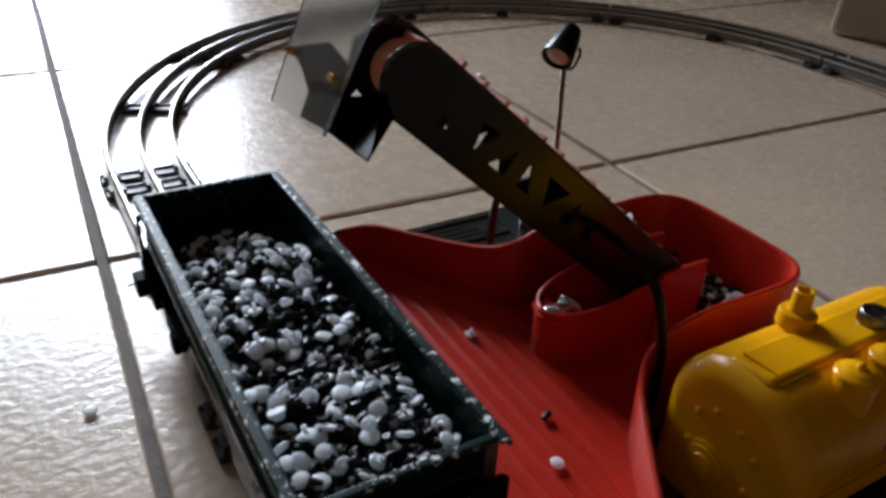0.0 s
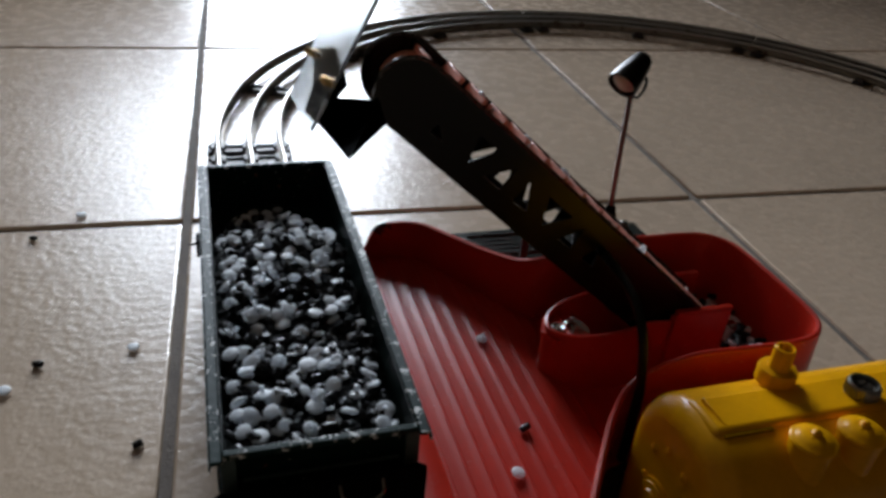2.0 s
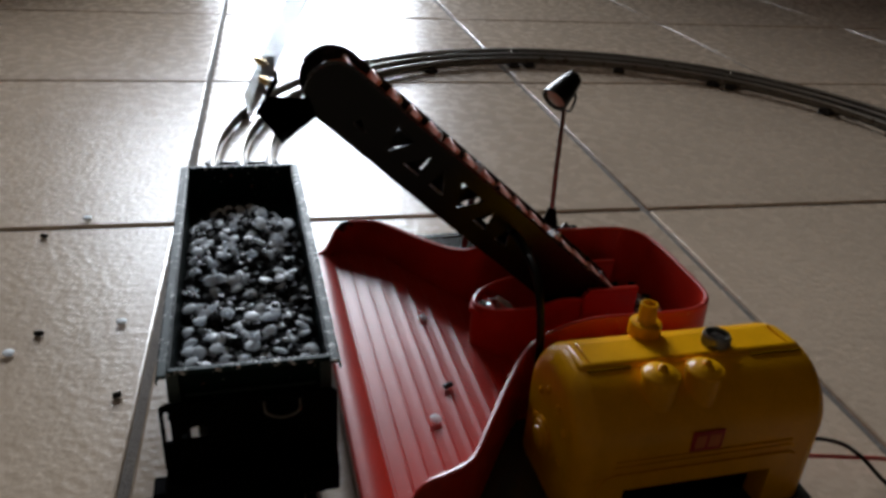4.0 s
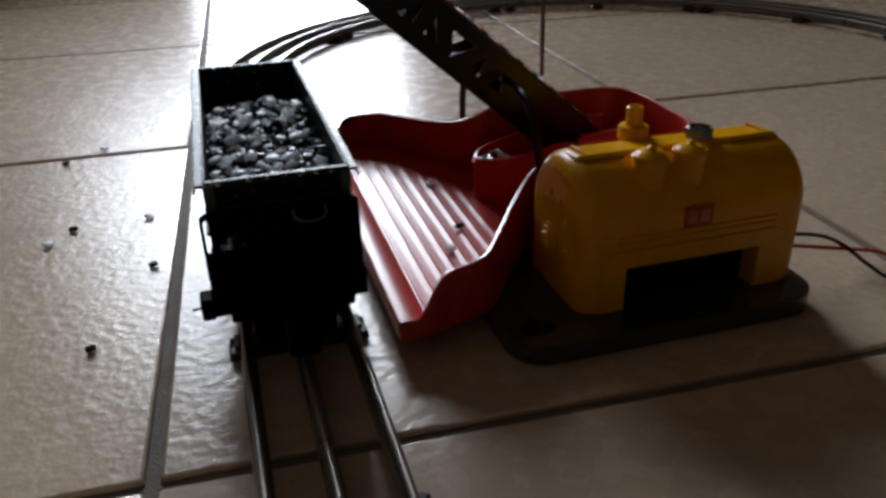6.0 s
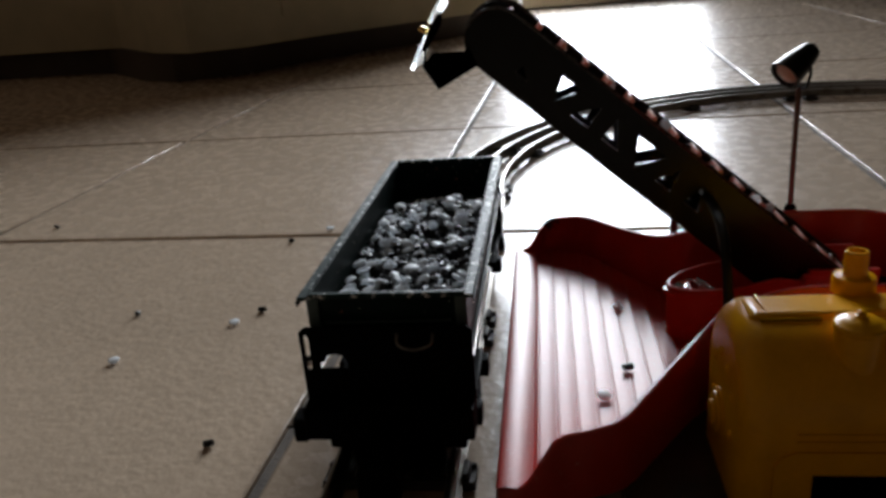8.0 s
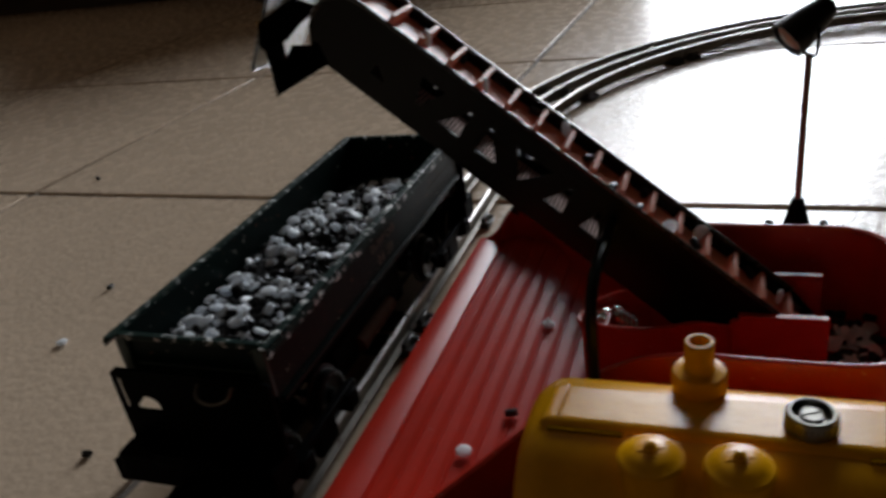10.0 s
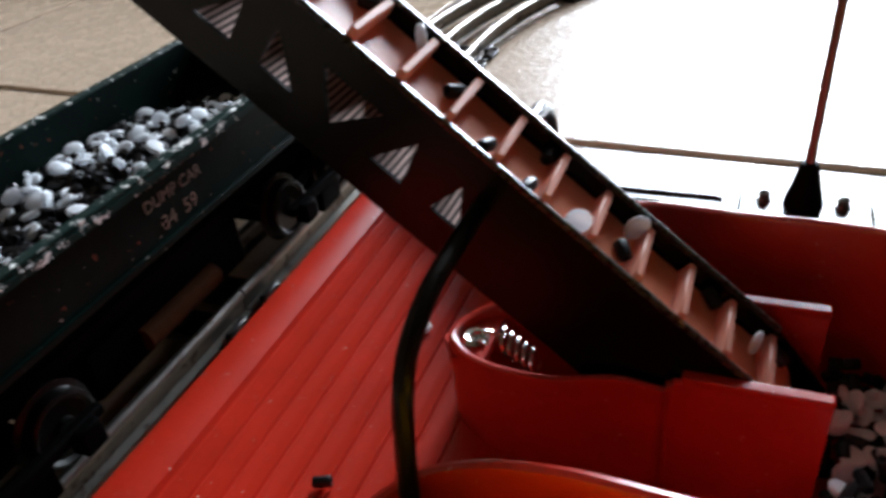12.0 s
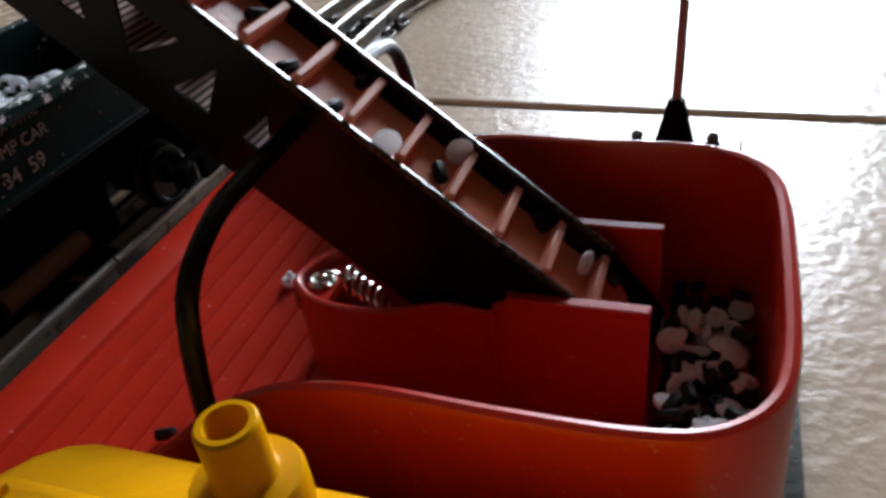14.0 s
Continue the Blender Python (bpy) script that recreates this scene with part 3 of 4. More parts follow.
def cutouts():
    """Lattice holes: hanging, right-leaning and left-leaning triangles in turn."""
    lo, hi = -0.0053, 0.0037
    out = [[(0.0122, lo), (0.0174, lo), (0.0128, -0.0018)]]
    out.append([(0.0288, lo), (0.0342, hi), (0.0258, hi)])
    out.append([(0.0364, lo), (0.0444, lo), (0.0436, hi)])
    out.append([(0.0507, lo), (0.0581, lo), (0.0507, hi)])
    out.append([(0.0662, lo), (0.0735, hi), (0.0603, hi)])
    out.append([(0.0752, lo), (0.0824, lo), (0.0804, hi)])
    out.append([(0.0887, lo), (0.0957, lo), (0.0908, hi - 0.001)])
    return out


UPRIGHT = Matrix(((1, 0, 0, 0), (0, 0, 1, 0), (0, 1, 0, 0), (0, 0, 0, 1)))
for y, top in ((0.0, HB - 0.0018), (WB - 0.0008, HB)):
    bm = bmesh.new()
    prism(bm, [boom_outline(top)] + cutouts()[0 if y == 0 else 1:], 0.0008, Matrix.Translation((0, y, 0)) @ UPRIGHT)
    part("side_plate", bm, BOOM, boom, smooth=False)
# rolled edge along each plate's top
for y, top in ((0.0004, HB - 0.0018), (WB - 0.0004, HB)):
    bm = bmesh.new()
    r, c = (HB + top) / 2, (top - HB) / 2
    tube(bm, [(r * math.cos(radians(a)), y, c + r * math.sin(radians(a))) for a in range(190, 89, -10)] + [(LB - 0.022, y, top)], 0.0007, 6)
    part("rolled_edge", bm, SHEET_EDGE, boom)
for s, n in ((0.004, 0), (0.155, -0.003)):
    bm = bmesh.new()
    lathe(bm, [(0.0068, 0.0012), (0.0068, WB - 0.0012)], Matrix.Translation((s, 0, n)) @ Matrix.Rotation(radians(-90), 4, "X"), 20)
    part("roller", bm, BLACK, boom)
RB = 0.0080


def belt_z(x):
    return 0.0094 - 0.0018 * x / 0.158


L2 = 0.158
loop = [(L2 - (L2 - 0.003) * i / 10, belt_z(L2 - (L2 - 0.003) * i / 10)) for i in range(10)] + [(0.003 + 0.0094 * math.cos(radians(a)), 0.0094 * math.sin(radians(a)) if a < 180 else RB * math.sin(radians(a))) for a in range(90, 271, 15)] + [(0.003 + (L2 - 0.003) * i / 10, -RB) for i in range(1, 11)] + [(L2 + RB * math.cos(radians(a)), RB * math.sin(radians(a))) for a in range(-75, 90, 15)]
bm = bmesh.new()
lo = [bm.verts.new((x, 0.0016, z)) for x, z in loop]
hi = [bm.verts.new((x, WB - 0.0016, z)) for x, z in loop]
li = [bm.verts.new((0.08 + (x - 0.08) * 0.99, 0.0016, z * 0.88)) for x, z in loop]
hj = [bm.verts.new((0.08 + (x - 0.08) * 0.99, WB - 0.0016, z * 0.88)) for x, z in loop]
k = len(loop)
for i in range(k):
    j = (i + 1) % k
    bm.faces.new((lo[i], lo[j], hi[j], hi[i]))
    bm.faces.new((li[i], hj[i], hj[j], li[j])).material_index = 1
    bm.faces.new((lo[i], li[i], li[j], lo[j]))
    bm.faces.new((hi[i], hi[j], hj[j], hj[i]))
belt = part("belt", bm, [BELT, BELT_INSIDE], boom, "salmon rubber conveyor belt")


def cleat_mesh():
    bm = bmesh.new()
    box(bm, -0.0008, 0.0008, 0.0014, WB - 0.0014, -0.0004, 0.0034, bevel=0.0003, seg=1)
    finish(bm)
    me = bpy.data.meshes.new("cleat")
    bm.to_mesh(me)
    bm.free()
    me.materials.append(CLEAT_RUBBER)
    return me


CLEAT = cleat_mesh()
for i in range(15):
    ob = new("cleat", CLEAT)
    ob.parent, ob.matrix_basis = belt, pose(0.0095 + 0.0103 * i, 0, belt_z(0.0095 + 0.0103 * i))
for a in (118,):
    ob = new("cleat", CLEAT)
    ob.parent, ob.matrix_basis = belt, pose(0.003 + RB * math.cos(radians(a)), 0, RB * math.sin(radians(a)), 0, 90 - a, 0)
# spout at the top end
bm = bmesh.new()
Q = ORG.inverted() @ RIG


def q(u, v, z):
    return Q @ Vector((u, v, z))


def sheet(bm, pts, t):
    """A thin sheet through four or more points of one plane, t thick."""
    P = [Vector(p) for p in pts]
    nn = (P[1] - P[0]).cross(P[2] - P[0]).normalized() * t
    A, B = [bm.verts.new(p) for p in P], [bm.verts.new(p + nn) for p in P]
    bm.faces.new(A)
    bm.faces.new(B[::-1])
    m = len(P)
    for i in range(m):
        bm.faces.new((A[i], B[i], B[(i + 1) % m], A[(i + 1) % m]))


TIP, FAR_TIP = q(0.0148, 0.0539, 0.1165), q(0.0143, 0.0708, 0.1170)
LIP_NEAR, LIP_FAR = q(0.0096, 0.0622, 0.1215), q(0.0064, 0.0770, 0.1218)
sheet(bm, [q(0.0275, 0.0648, 0.1222), q(0.0250, 0.0648, 0.1297), TIP], 0.0008)
sheet(bm, [LIP_NEAR, TIP, FAR_TIP, LIP_FAR], 0.0008)
sheet(bm, [q(0.0275, 0.0728, 0.1222), q(0.0262, 0.0728, 0.1267), q(0.0110, 0.0760, 0.1267), LIP_FAR, FAR_TIP], 0.0008)
sheet(bm, [LIP_NEAR, LIP_FAR, q(0.0092, 0.0735, 0.1325), q(0.0105, 0.0600, 0.1335)], 0.0008)
bmesh.ops.remove_doubles(bm, verts=bm.verts[:], dist=0.0009)
spout = part("spout", bm, SPOUT, boom, "folded black chute at the top end", smooth=False)
bm = bmesh.new()
sheet(bm, [TIP, q(0.0275, 0.0648, 0.1222), q(0.0275, 0.0728, 0.1222), FAR_TIP], 0.0007)
part("chute_floor", bm, BOOM, spout, smooth=False)
# tab of the spout that carries the clear deflector; a runs along its foot, b up
A0, A1, UP = Vector((0.0048, 0.0580, 0.1236)), Vector((0.0036, 0.0910, 0.1225)), Vector((0.0222, 0.0045, 0.0440))
OUT = (A1 - A0).cross(UP).normalized()


def on_plate(a, b, off=0.0):
    return A0 + (A1 - A0) * a + UP * b + OUT * off


bm = bmesh.new()
tab = [(1.00, 0.31), (0.473, 0.416), (0.10, 0.365), (-0.14, 0.335), (0.03, 0.15), (0.28, 0.14), (0.52, 0.145), (0.74, 0.224), (0.95, 0.265)]
prism(bm, [[(a * 20, b * 45) for a, b in tab]], 0.8, Matrix.Scale(0.001, 4))
for v in bm.verts:
    v.co = q(*on_plate(v.co.x / 0.020, v.co.y / 0.045, 0.0014 + v.co.z))
part("deflector_tab", bm, SPOUT, boom, "black tab bent up from the chute", smooth=False)
# bail that carries the boom
bail = spline([(0.1080, 0.0270, 0.0090), (0.1080, 0.0270, 0.0300), (0.1078, 0.0277, 0.0440), (0.1072, 0.0327, 0.0605), (0.1075, 0.0425, 0.0675), (0.1080, 0.0535, 0.0692), (0.1082, 0.0635, 0.0695),
               (0.1082, 0.0880, 0.0695), (0.1070, 0.1045, 0.0688), (0.1060, 0.1160, 0.0660), (0.1058, 0.1230, 0.0580), (0.1058, 0.1260, 0.0410), (0.1058, 0.1265, 0.0090)], 5)
bm = bmesh.new()
tube(bm, bail, 0.0017, 10)
ob = part("boom_bail", bm, RUBBER, None, m=RIG)
tagged(ob, "bent black tube bail carrying the conveyor boom", "toy bracket")

# clear deflector screwed to the spout
defl = thing("deflector_plate", RIG, "clear acrylic deflector screwed onto the conveyor spout", "plastic sheet")
bm = bmesh.new()
sheet(bm, [on_plate(0.02, 0.0), on_plate(1.03, -0.02), on_plate(1.16, 1.0), on_plate(-0.04, 1.0)], 0.0011)
part("sheet", bm, ACRYLIC, defl, smooth=False)
for p in (on_plate(0.125, 0.272), on_plate(0.95, 0.280)):
    bm = bmesh.new()
    mm = Matrix.Translation(p) @ (-OUT).to_track_quat("Z", "Y").to_matrix().to_4x4()
    lathe(bm, [(0.0013, -0.0016), (0.0013, 0.0016), (0.0009, 0.0017), (0.0008, 0.0026), (0, 0.0027)], mm, 6)
    part("brass_nut", bm, BRASS, defl, "small brass nut")

# ---------------------------------------------------------------- loader: motor housing
housing = thing("motor_housing", RIG @ pose(0.002, 0.0055, 0), "glossy yellow cast engine housing over a dark opening", "toy engine")
UC0, UC1, VC, HW, ZT, ZO = 0.0968, 0.1905, -0.0138, 0.0249, 0.0616, 0.0255


def housing_profile(d, foot):
    hw, zt = HW - d, ZT - d
    r = min(0.0215, hw * 0.9)
    pts = [(VC - hw, foot)]
    for a in range(180, 89, -10):
        pts.append((VC - hw + r + r * math.cos(radians(a)), zt - r + r * math.sin(radians(a))))
    for a in range(90, -1, -10):
        pts.append((VC + hw - r + r * math.cos(radians(a)), zt - r + r * math.sin(radians(a))))
    pts.append((VC + hw, foot))
    return pts


def loft(bm, sections):
    rings = [[bm.verts.new((u, v, z)) for v, z in prof] for u, prof in sections]
    k = len(rings[0])
    for A, B in zip(rings, rings[1:]):
        for i in range(k):
            bm.faces.new((A[i], A[(i + 1) % k], B[(i + 1) % k], B[i]))
    bm.faces.new(rings[0])
    bm.faces.new(rings[-1][::-1])


END_R = 0.0075
TURN = [7.5 * k for k in range(13)]


def rounded_ends(u0, u1, foot):
    r = END_R
    left = [(u0 + r * (1 - math.cos(radians(a))), housing_profile(r * (1 - math.sin(radians(a))), foot)) for a in TURN]
    right = [(u1 - r * (1 - math.cos(radians(a))), housing_profile(r * (1 - math.sin(radians(a))), foot)) for a in TURN[::-1]]
    return left + right


bm = bmesh.new()
loft(bm, rounded_ends(UC0, UC1, ZO))
plan = rounded(UC0, UC1, VC - HW, VC + HW, END_R, 8)
for keep, cut in ((lambda u: u < 0.1145, 0.1145), (lambda u: u > 0.1700, 0.1700)):
    corner = [p for p in plan if keep(p[0])]
    if cut < 0.15:
        foot_shape = [(cut, VC + HW)] + corner + [(cut, VC - HW)]
    else:
        foot_shape = [p for p in corner if p[1] > VC] + [(cut, VC + HW), (cut, VC - HW)] + [p for p in corner if p[1] <= VC]
    prism(bm, [foot_shape], ZO - 0.0081, pose(0, 0, 0.0082))
part("body", bm, YELLOW, housing)
# Black block set near the front so the opening reads as deep shade.
bm = boxes((0.1146, 0.1699, VC - 0.017, VC + HW - 0.001, 0.0082, ZO - 0.0002))
part("opening_shade_block", bm, BLACK, housing, "black block that darkens the opening like deep shade")
# raised arch round the opening
bm = bmesh.new()
arch = [(0.1045, 0.0083), (0.1045, 0.0280), (0.1065, 0.0310), (0.1100, 0.0325), (0.1760, 0.0325), (0.1790, 0.0310), (0.1805, 0.0280), (0.1805, 0.0083), (0.1702, 0.0083), (0.1702, 0.0257), (0.1143, 0.0257), (0.1143, 0.0083)]
prism(bm, [arch], 0.0012, pose(0, VC - HW + 0.0004, 0) @ Matrix.Rotation(radians(90), 4, "X"))
bmesh.ops.bevel(bm, geom=[e for e in bm.edges if e.calc_face_angle(0) > 0.3], offset=0.0004, segments=1, affect="EDGES")
part("arch_trim", bm, YELLOW, housing)
bm = boxes((0.110, 0.176, VC - HW - 0.0006, VC - HW + 0.001, 0.0350, 0.0357), (0.110, 0.176, VC - HW - 0.0006, VC - HW + 0.001, 0.0373, 0.0379), bevel=0.0002)
part("moulded_rib", bm, YELLOW, housing)
# top lid with a step along the shoulder
bm = bmesh.new()
box(bm, UC0 + 0.0045, UC1 - 0.0045, -0.0082, 0.0082, -0.0070, 0.0006, bevel=0.0024, seg=4)
bmesh.ops.transform(bm, matrix=pose(0, -0.0122, ZT, -5.5), verts=bm.verts[:])
part("lid", bm, YELLOW, housing)
# Thin strips painted as the shadow along the lid's front edge.
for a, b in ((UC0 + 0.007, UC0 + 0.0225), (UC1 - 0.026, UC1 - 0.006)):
    part("lid_edge_shade", boxes((a, b, -0.0213, -0.0202, ZT - 0.0010, ZT + 0.0003), bevel=0.0002), SEAM_SHADE, housing, "thin strip in darker yellow for the shade under the lid")
for u in (UC0 + 0.0085, UC1 - 0.0100):
    part("lid_rib", boxes((u, u + 0.0008, -0.0180, -0.0065, ZT - 0.0010, ZT + 0.0014), bevel=0.0003), YELLOW, housing)
bm = bmesh.new()
lathe(bm, [(0.0058, 0), (0.0058, 0.0042), (0.0054, 0.0049), (0.0042, 0.0051), (0.0034, 0.0053), (0.0032, 0.0058), (0.0031, 0.0120), (0.0028, 0.0124), (0.0022, 0.0124), (0.0020, 0.0118), (0.0019, 0.0060), (0, 0.0060)], pose(0.1336, -0.0022, 0.0609), 28)
part("exhaust_pipe", bm, YELLOW, housing, "hollow yellow exhaust stack")
for u in (0.1258, 0.1418):
    bm = bmesh.new()
    lathe(bm, [(0.0059, 0), (0.0059, 0.0212), (0.0064, 0.0217), (0.0065, 0.0226), (0.0060, 0.0232), (0.0055, 0.0233), (0.0047, 0.0240), (0.0030, 0.0246), (0.0014, 0.0248), (0, 0.0248)], pose(u, -0.0288, 0.0412), 28)
    d = part("dome", bm, YELLOW, housing)
    bm = bmesh.new()
    lathe(bm, [(0.0015, 0), (0.0015, 0.0007), (0.0010, 0.0011), (0.0011, 0.0017), (0.0006, 0.0021), (0, 0.0022)], pose(u, -0.0288, 0.0656), 12)
    for a in (20, 110):
        bmesh.ops.transform(bm, matrix=pose(u, -0.0288, 0, 0, 0, a).inverted(), verts=bm.verts[:])
        box(bm, -0.0026, 0.0026, -0.0004, 0.0004, 0.0653, 0.0661, bevel=0.0003)
        bmesh.ops.transform(bm, matrix=pose(u, -0.0288, 0, 0, 0, a), verts=bm.verts[:])
    part("finial", bm, YELLOW, d)
bm = bmesh.new()
lathe(bm, [(0.0050, 0), (0.0050, 0.0006), (0.0055, 0.0010), (0.0055, 0.0052), (0.0050, 0.0060), (0.0045, 0.0060), (0.0042, 0.0052), (0.0040, 0.0040), (0, 0.0040)], pose(0.1548, -0.0140, 0.0614) @ Matrix.Scale(0.86, 4), 24)
cap = part("cap", bm, DULL_STEEL, housing, "knurled silver filler cap")
bm = bmesh.new()
for a in (25, 205):
    x, y = 0.0003 * math.cos(radians(a + 90)), 0.0003 * math.sin(radians(a + 90))
    prism(bm, [[(x + 0.0021 * math.cos(radians(a + t)), y + 0.0021 * math.sin(radians(a + t))) for t in range(0, 181, 15)]], 0.0016, pose(0.1548, -0.0140, 0.0646) @ Matrix.Scale(0.86, 4))
part("slotted_screw", bm, DULL_STEEL, cap, "slotted screw head down in the cap")
bm = bmesh.new()
lathe(bm, [(0.0003, 0.0011), (0.0003, 0.0043)], None, 5)
finish(bm)
KNURL = bpy.data.meshes.new("knurl")
bm.to_mesh(KNURL)
bm.free()
KNURL.materials.append(DULL_STEEL)
for k in range(28):
    a = 2 * math.pi * k / 28
    ob = new("knurl", KNURL)
    ob.parent, ob.matrix_basis = cap, pose(0.1548 + 0.0047 * math.cos(a), -0.0140 + 0.0047 * math.sin(a), 0.0614)
# end cover: boss and bolt heads
bm = bmesh.new()
FACE = Matrix.Rotation(radians(-90), 4, "Y")
lathe(bm, [(0.0075, -0.001), (0.0075, 0.0008), (0.0062, 0.0010), (0.0060, 0.0016), (0.0040, 0.0018), (0.0036, 0.0026), (0, 0.0027)], Matrix.Translation((UC0, -0.0105, 0.0265)) @ FACE, 24)
part("boss", bm, YELLOW, housing)
for v, z in ((-0.025, 0.040), (-0.019, 0.0455), (-0.010, 0.0465), (-0.004, 0.042), (-0.025, 0.028), (-0.003, 0.030)):
    bm = bmesh.new()
    lathe(bm, [(0.0014, -0.0005), (0.0014, 0.0006), (0.0008, 0.0010), (0, 0.0011)], Matrix.Translation((UC0, v, z)) @ FACE, 10)
    part("bolt", bm, YELLOW, housing)
bm = bmesh.new()
box(bm, 0.1362, 0.1478, VC - HW - 0.0003, VC - HW + 0.0002, 0.0382, 0.0462)
sign = part("decal", bm, LOGO_RED, housing, "small red square emblem")
bm = boxes((0.1375, 0.1412, VC - HW - 0.0005, VC - HW - 0.0002, 0.0395, 0.0448), (0.1425, 0.1466, VC - HW - 0.0005, VC - HW - 0.0002, 0.0395, 0.0448))
part("emblem_bar", bm, LOGO_PALE, sign)
# wires from the motor
for name, mat, pts, lab in (("wire", RED_WIRE, [(0.178, -0.0180, 0.0160), (0.1976, -0.0207, 0.0150), (0.2193, -0.0198, 0.0100), (0.2453, -0.0199, 0.0040), (0.2577, -0.0265, 0.0010), (0.300, -0.040, 0.0010)], "thin red insulated wire lying on the tiles"),
                            ("wire", RUBBER, [(0.178, -0.0080, 0.0160), (0.2048, -0.0119, 0.0150), (0.2199, -0.0150, 0.0130), (0.2280, -0.0200, 0.0090), (0.2330, -0.0297, 0.0040), (0.2390, -0.0423, 0.0010), (0.262, -0.085, 0.0010)], "thin black insulated wire lying on the tiles")):
    bm = bmesh.new()
    tube(bm, spline(pts, 8), 0.00085, 8)
    tagged(part(name, bm, mat, m=RIG), lab, "wire", "motor wires")

# ---------------------------------------------------------------- lamp
lamp = thing("floodlight", RIG, "small black floodlight on a copper-brown post", "toy lamp")
bm = bmesh.new()
lathe(bm, [(0.0052, 0), (0.0050, 0.0010), (0.0025, 0.0112), (0.0021, 0.0125), (0, 0.0126)], pose(0.1655, 0.1602, 0.0225), 4 * 5)
part("foot", bm, BLACK, lamp, "black conical foot")
bm = bmesh.new()
tube(bm, [(0.1655, 0.1605, 0.034), (0.1660, 0.1632, 0.062), (0.1666, 0.1655, 0.0897)], 0.0013, 10)
part("post", bm, POST, lamp)
tip, tail = Vector((0.1594, 0.1623, 0.0965)), Vector((0.1718, 0.1691, 0.1058))
ax = (tip - tail).normalized()
mm = Matrix.Translation(tail) @ ax.to_track_quat("Z", "Y").to_matrix().to_4x4()
Lh = (tip - tail).length
bm = bmesh.new()
lathe(bm, [(0, -0.0022), (0.0022, -0.0018), (0.0042, -0.0002), (0.0050, 0.0022), (0.0066, Lh * 0.6), (0.0073, Lh - 0.001), (0.0074, Lh + 0.001), (0.0066, Lh + 0.001), (0.0063, Lh - 0.0005), (0.0040, Lh * 0.55), (0, Lh * 0.5)], mm, 26)
head = part("shade", bm, RUBBER, lamp)
bm = bmesh.new()
lathe(bm, [(0.0061, Lh - 0.0012), (0.0050, Lh + 0.0002), (0.0028, Lh + 0.0010), (0, Lh + 0.0013)], mm, 22)
part("lens", bm, GLASS_BULB, head, "pale glass lens")
bm = bmesh.new()
mid = tail + ax * Lh * 0.55
side = ax.cross(Vector((0, 0, 1))).normalized()
yoke = spline([mid + side * 0.0076, mid + side * 0.0080 - Vector((0, 0, 0.004)), Vector((0.1666, 0.1655, 0.0902)) + side * 0.004, Vector((0.1666, 0.1655, 0.0897)), Vector((0.1666, 0.1655, 0.0902)) - side * 0.004, mid - side * 0.0080 - Vector((0, 0, 0.004)), mid - side * 0.0076], 4)
tube(bm, yoke, 0.0007, 6)
part("yoke", bm, BLACK, lamp)

# ---------------------------------------------------------------- dump car
CAR = RIG @ pose(0, 0.003, 0)
car = thing("dump_car", CAR, "dark green toy dump car with chipped paint, full of pellets", "toy railcar")
BW, BL, BZ0, BZ1, BT = 0.0250, 0.1618, 0.0440, 0.0636, 0.0009
bm = bmesh.new()
shape = [(-BW, BZ1), (-BW, BZ0), (BW, BZ0), (BW, BZ1)]
inner = [(-BW + BT, BZ1), (-BW + BT, BZ0 + BT), (BW - BT, BZ0 + BT), (BW - BT, BZ1)]
ends = [[bm.verts.new((x, y, z)) for x, z in lp] for y, lp in ((0, shape), (BT, inner), (BL - BT, inner), (BL, shape))]
for lp in ends:
    bm.faces.new(lp)
for A, B in ((ends[0], ends[3]), (ends[1], ends[2])):
    for k in range(3):
        bm.faces.new((A[k], A[k + 1], B[k + 1], B[k]))
for k in (0, 3):
    bm.faces.new((ends[0][k], ends[1][k], ends[2][k], ends[3][k]))
for A, B in ((ends[0], ends[1]), (ends[2], ends[3])):
    bm.faces.new((A[0], A[3], B[3], B[0]))
binbody = part("bin", bm, GREEN, car, smooth=False)
for name, b in (("rim_flange", (-BW - 0.0026, -BW + 0.0005, -0.0028, BL + 0.0015, BZ1 - 0.0006, BZ1 + 0.0006)), ("rim_flange", (BW - 0.0005, BW + 0.0026, -0.0028, BL + 0.0015, BZ1 - 0.0006, BZ1 + 0.0006)),
                ("end_rim", (-BW + 0.0006, BW - 0.0006, -0.0012, 0.0010, BZ1 - 0.0010, BZ1 + 0.0008)), ("end_rim", (-BW + 0.0006, BW - 0.0006, BL - 0.0010, BL + 0.0012, BZ1 - 0.0010, BZ1 + 0.0008))):
    part(name, boxes(b, bevel=0.0004), CHIPPED, binbody, "paint worn to bare metal")
for x in (-BW - 0.0026, BW + 0.0026):
    part("flange_lip", boxes((x - 0.0003, x + 0.0003, -0.0028, BL + 0.0015, BZ1 - 0.0024, BZ1 - 0.0007)), CHIPPED, binbody)
bm = boxes((-0.020, 0.020, -0.0008, -0.0001, 0.0541, 0.0548), (-BW, -BW + 0.0035, -0.0012, -0.0001, 0.0470, 0.0628), (BW - 0.0035, BW, -0.0012, -0.0001, 0.0470, 0.0628))
part("end_rib", bm, RIB_LIT, binbody)
for x0, x1 in ((-BW - 0.0012, -BW - 0.0001), (BW + 0.0001, BW + 0.0012)):
    part("side_rib", boxes((x0, x1, 0.001, BL - 0.001, 0.0438, 0.0456), bevel=0.0003), GREEN, binbody)


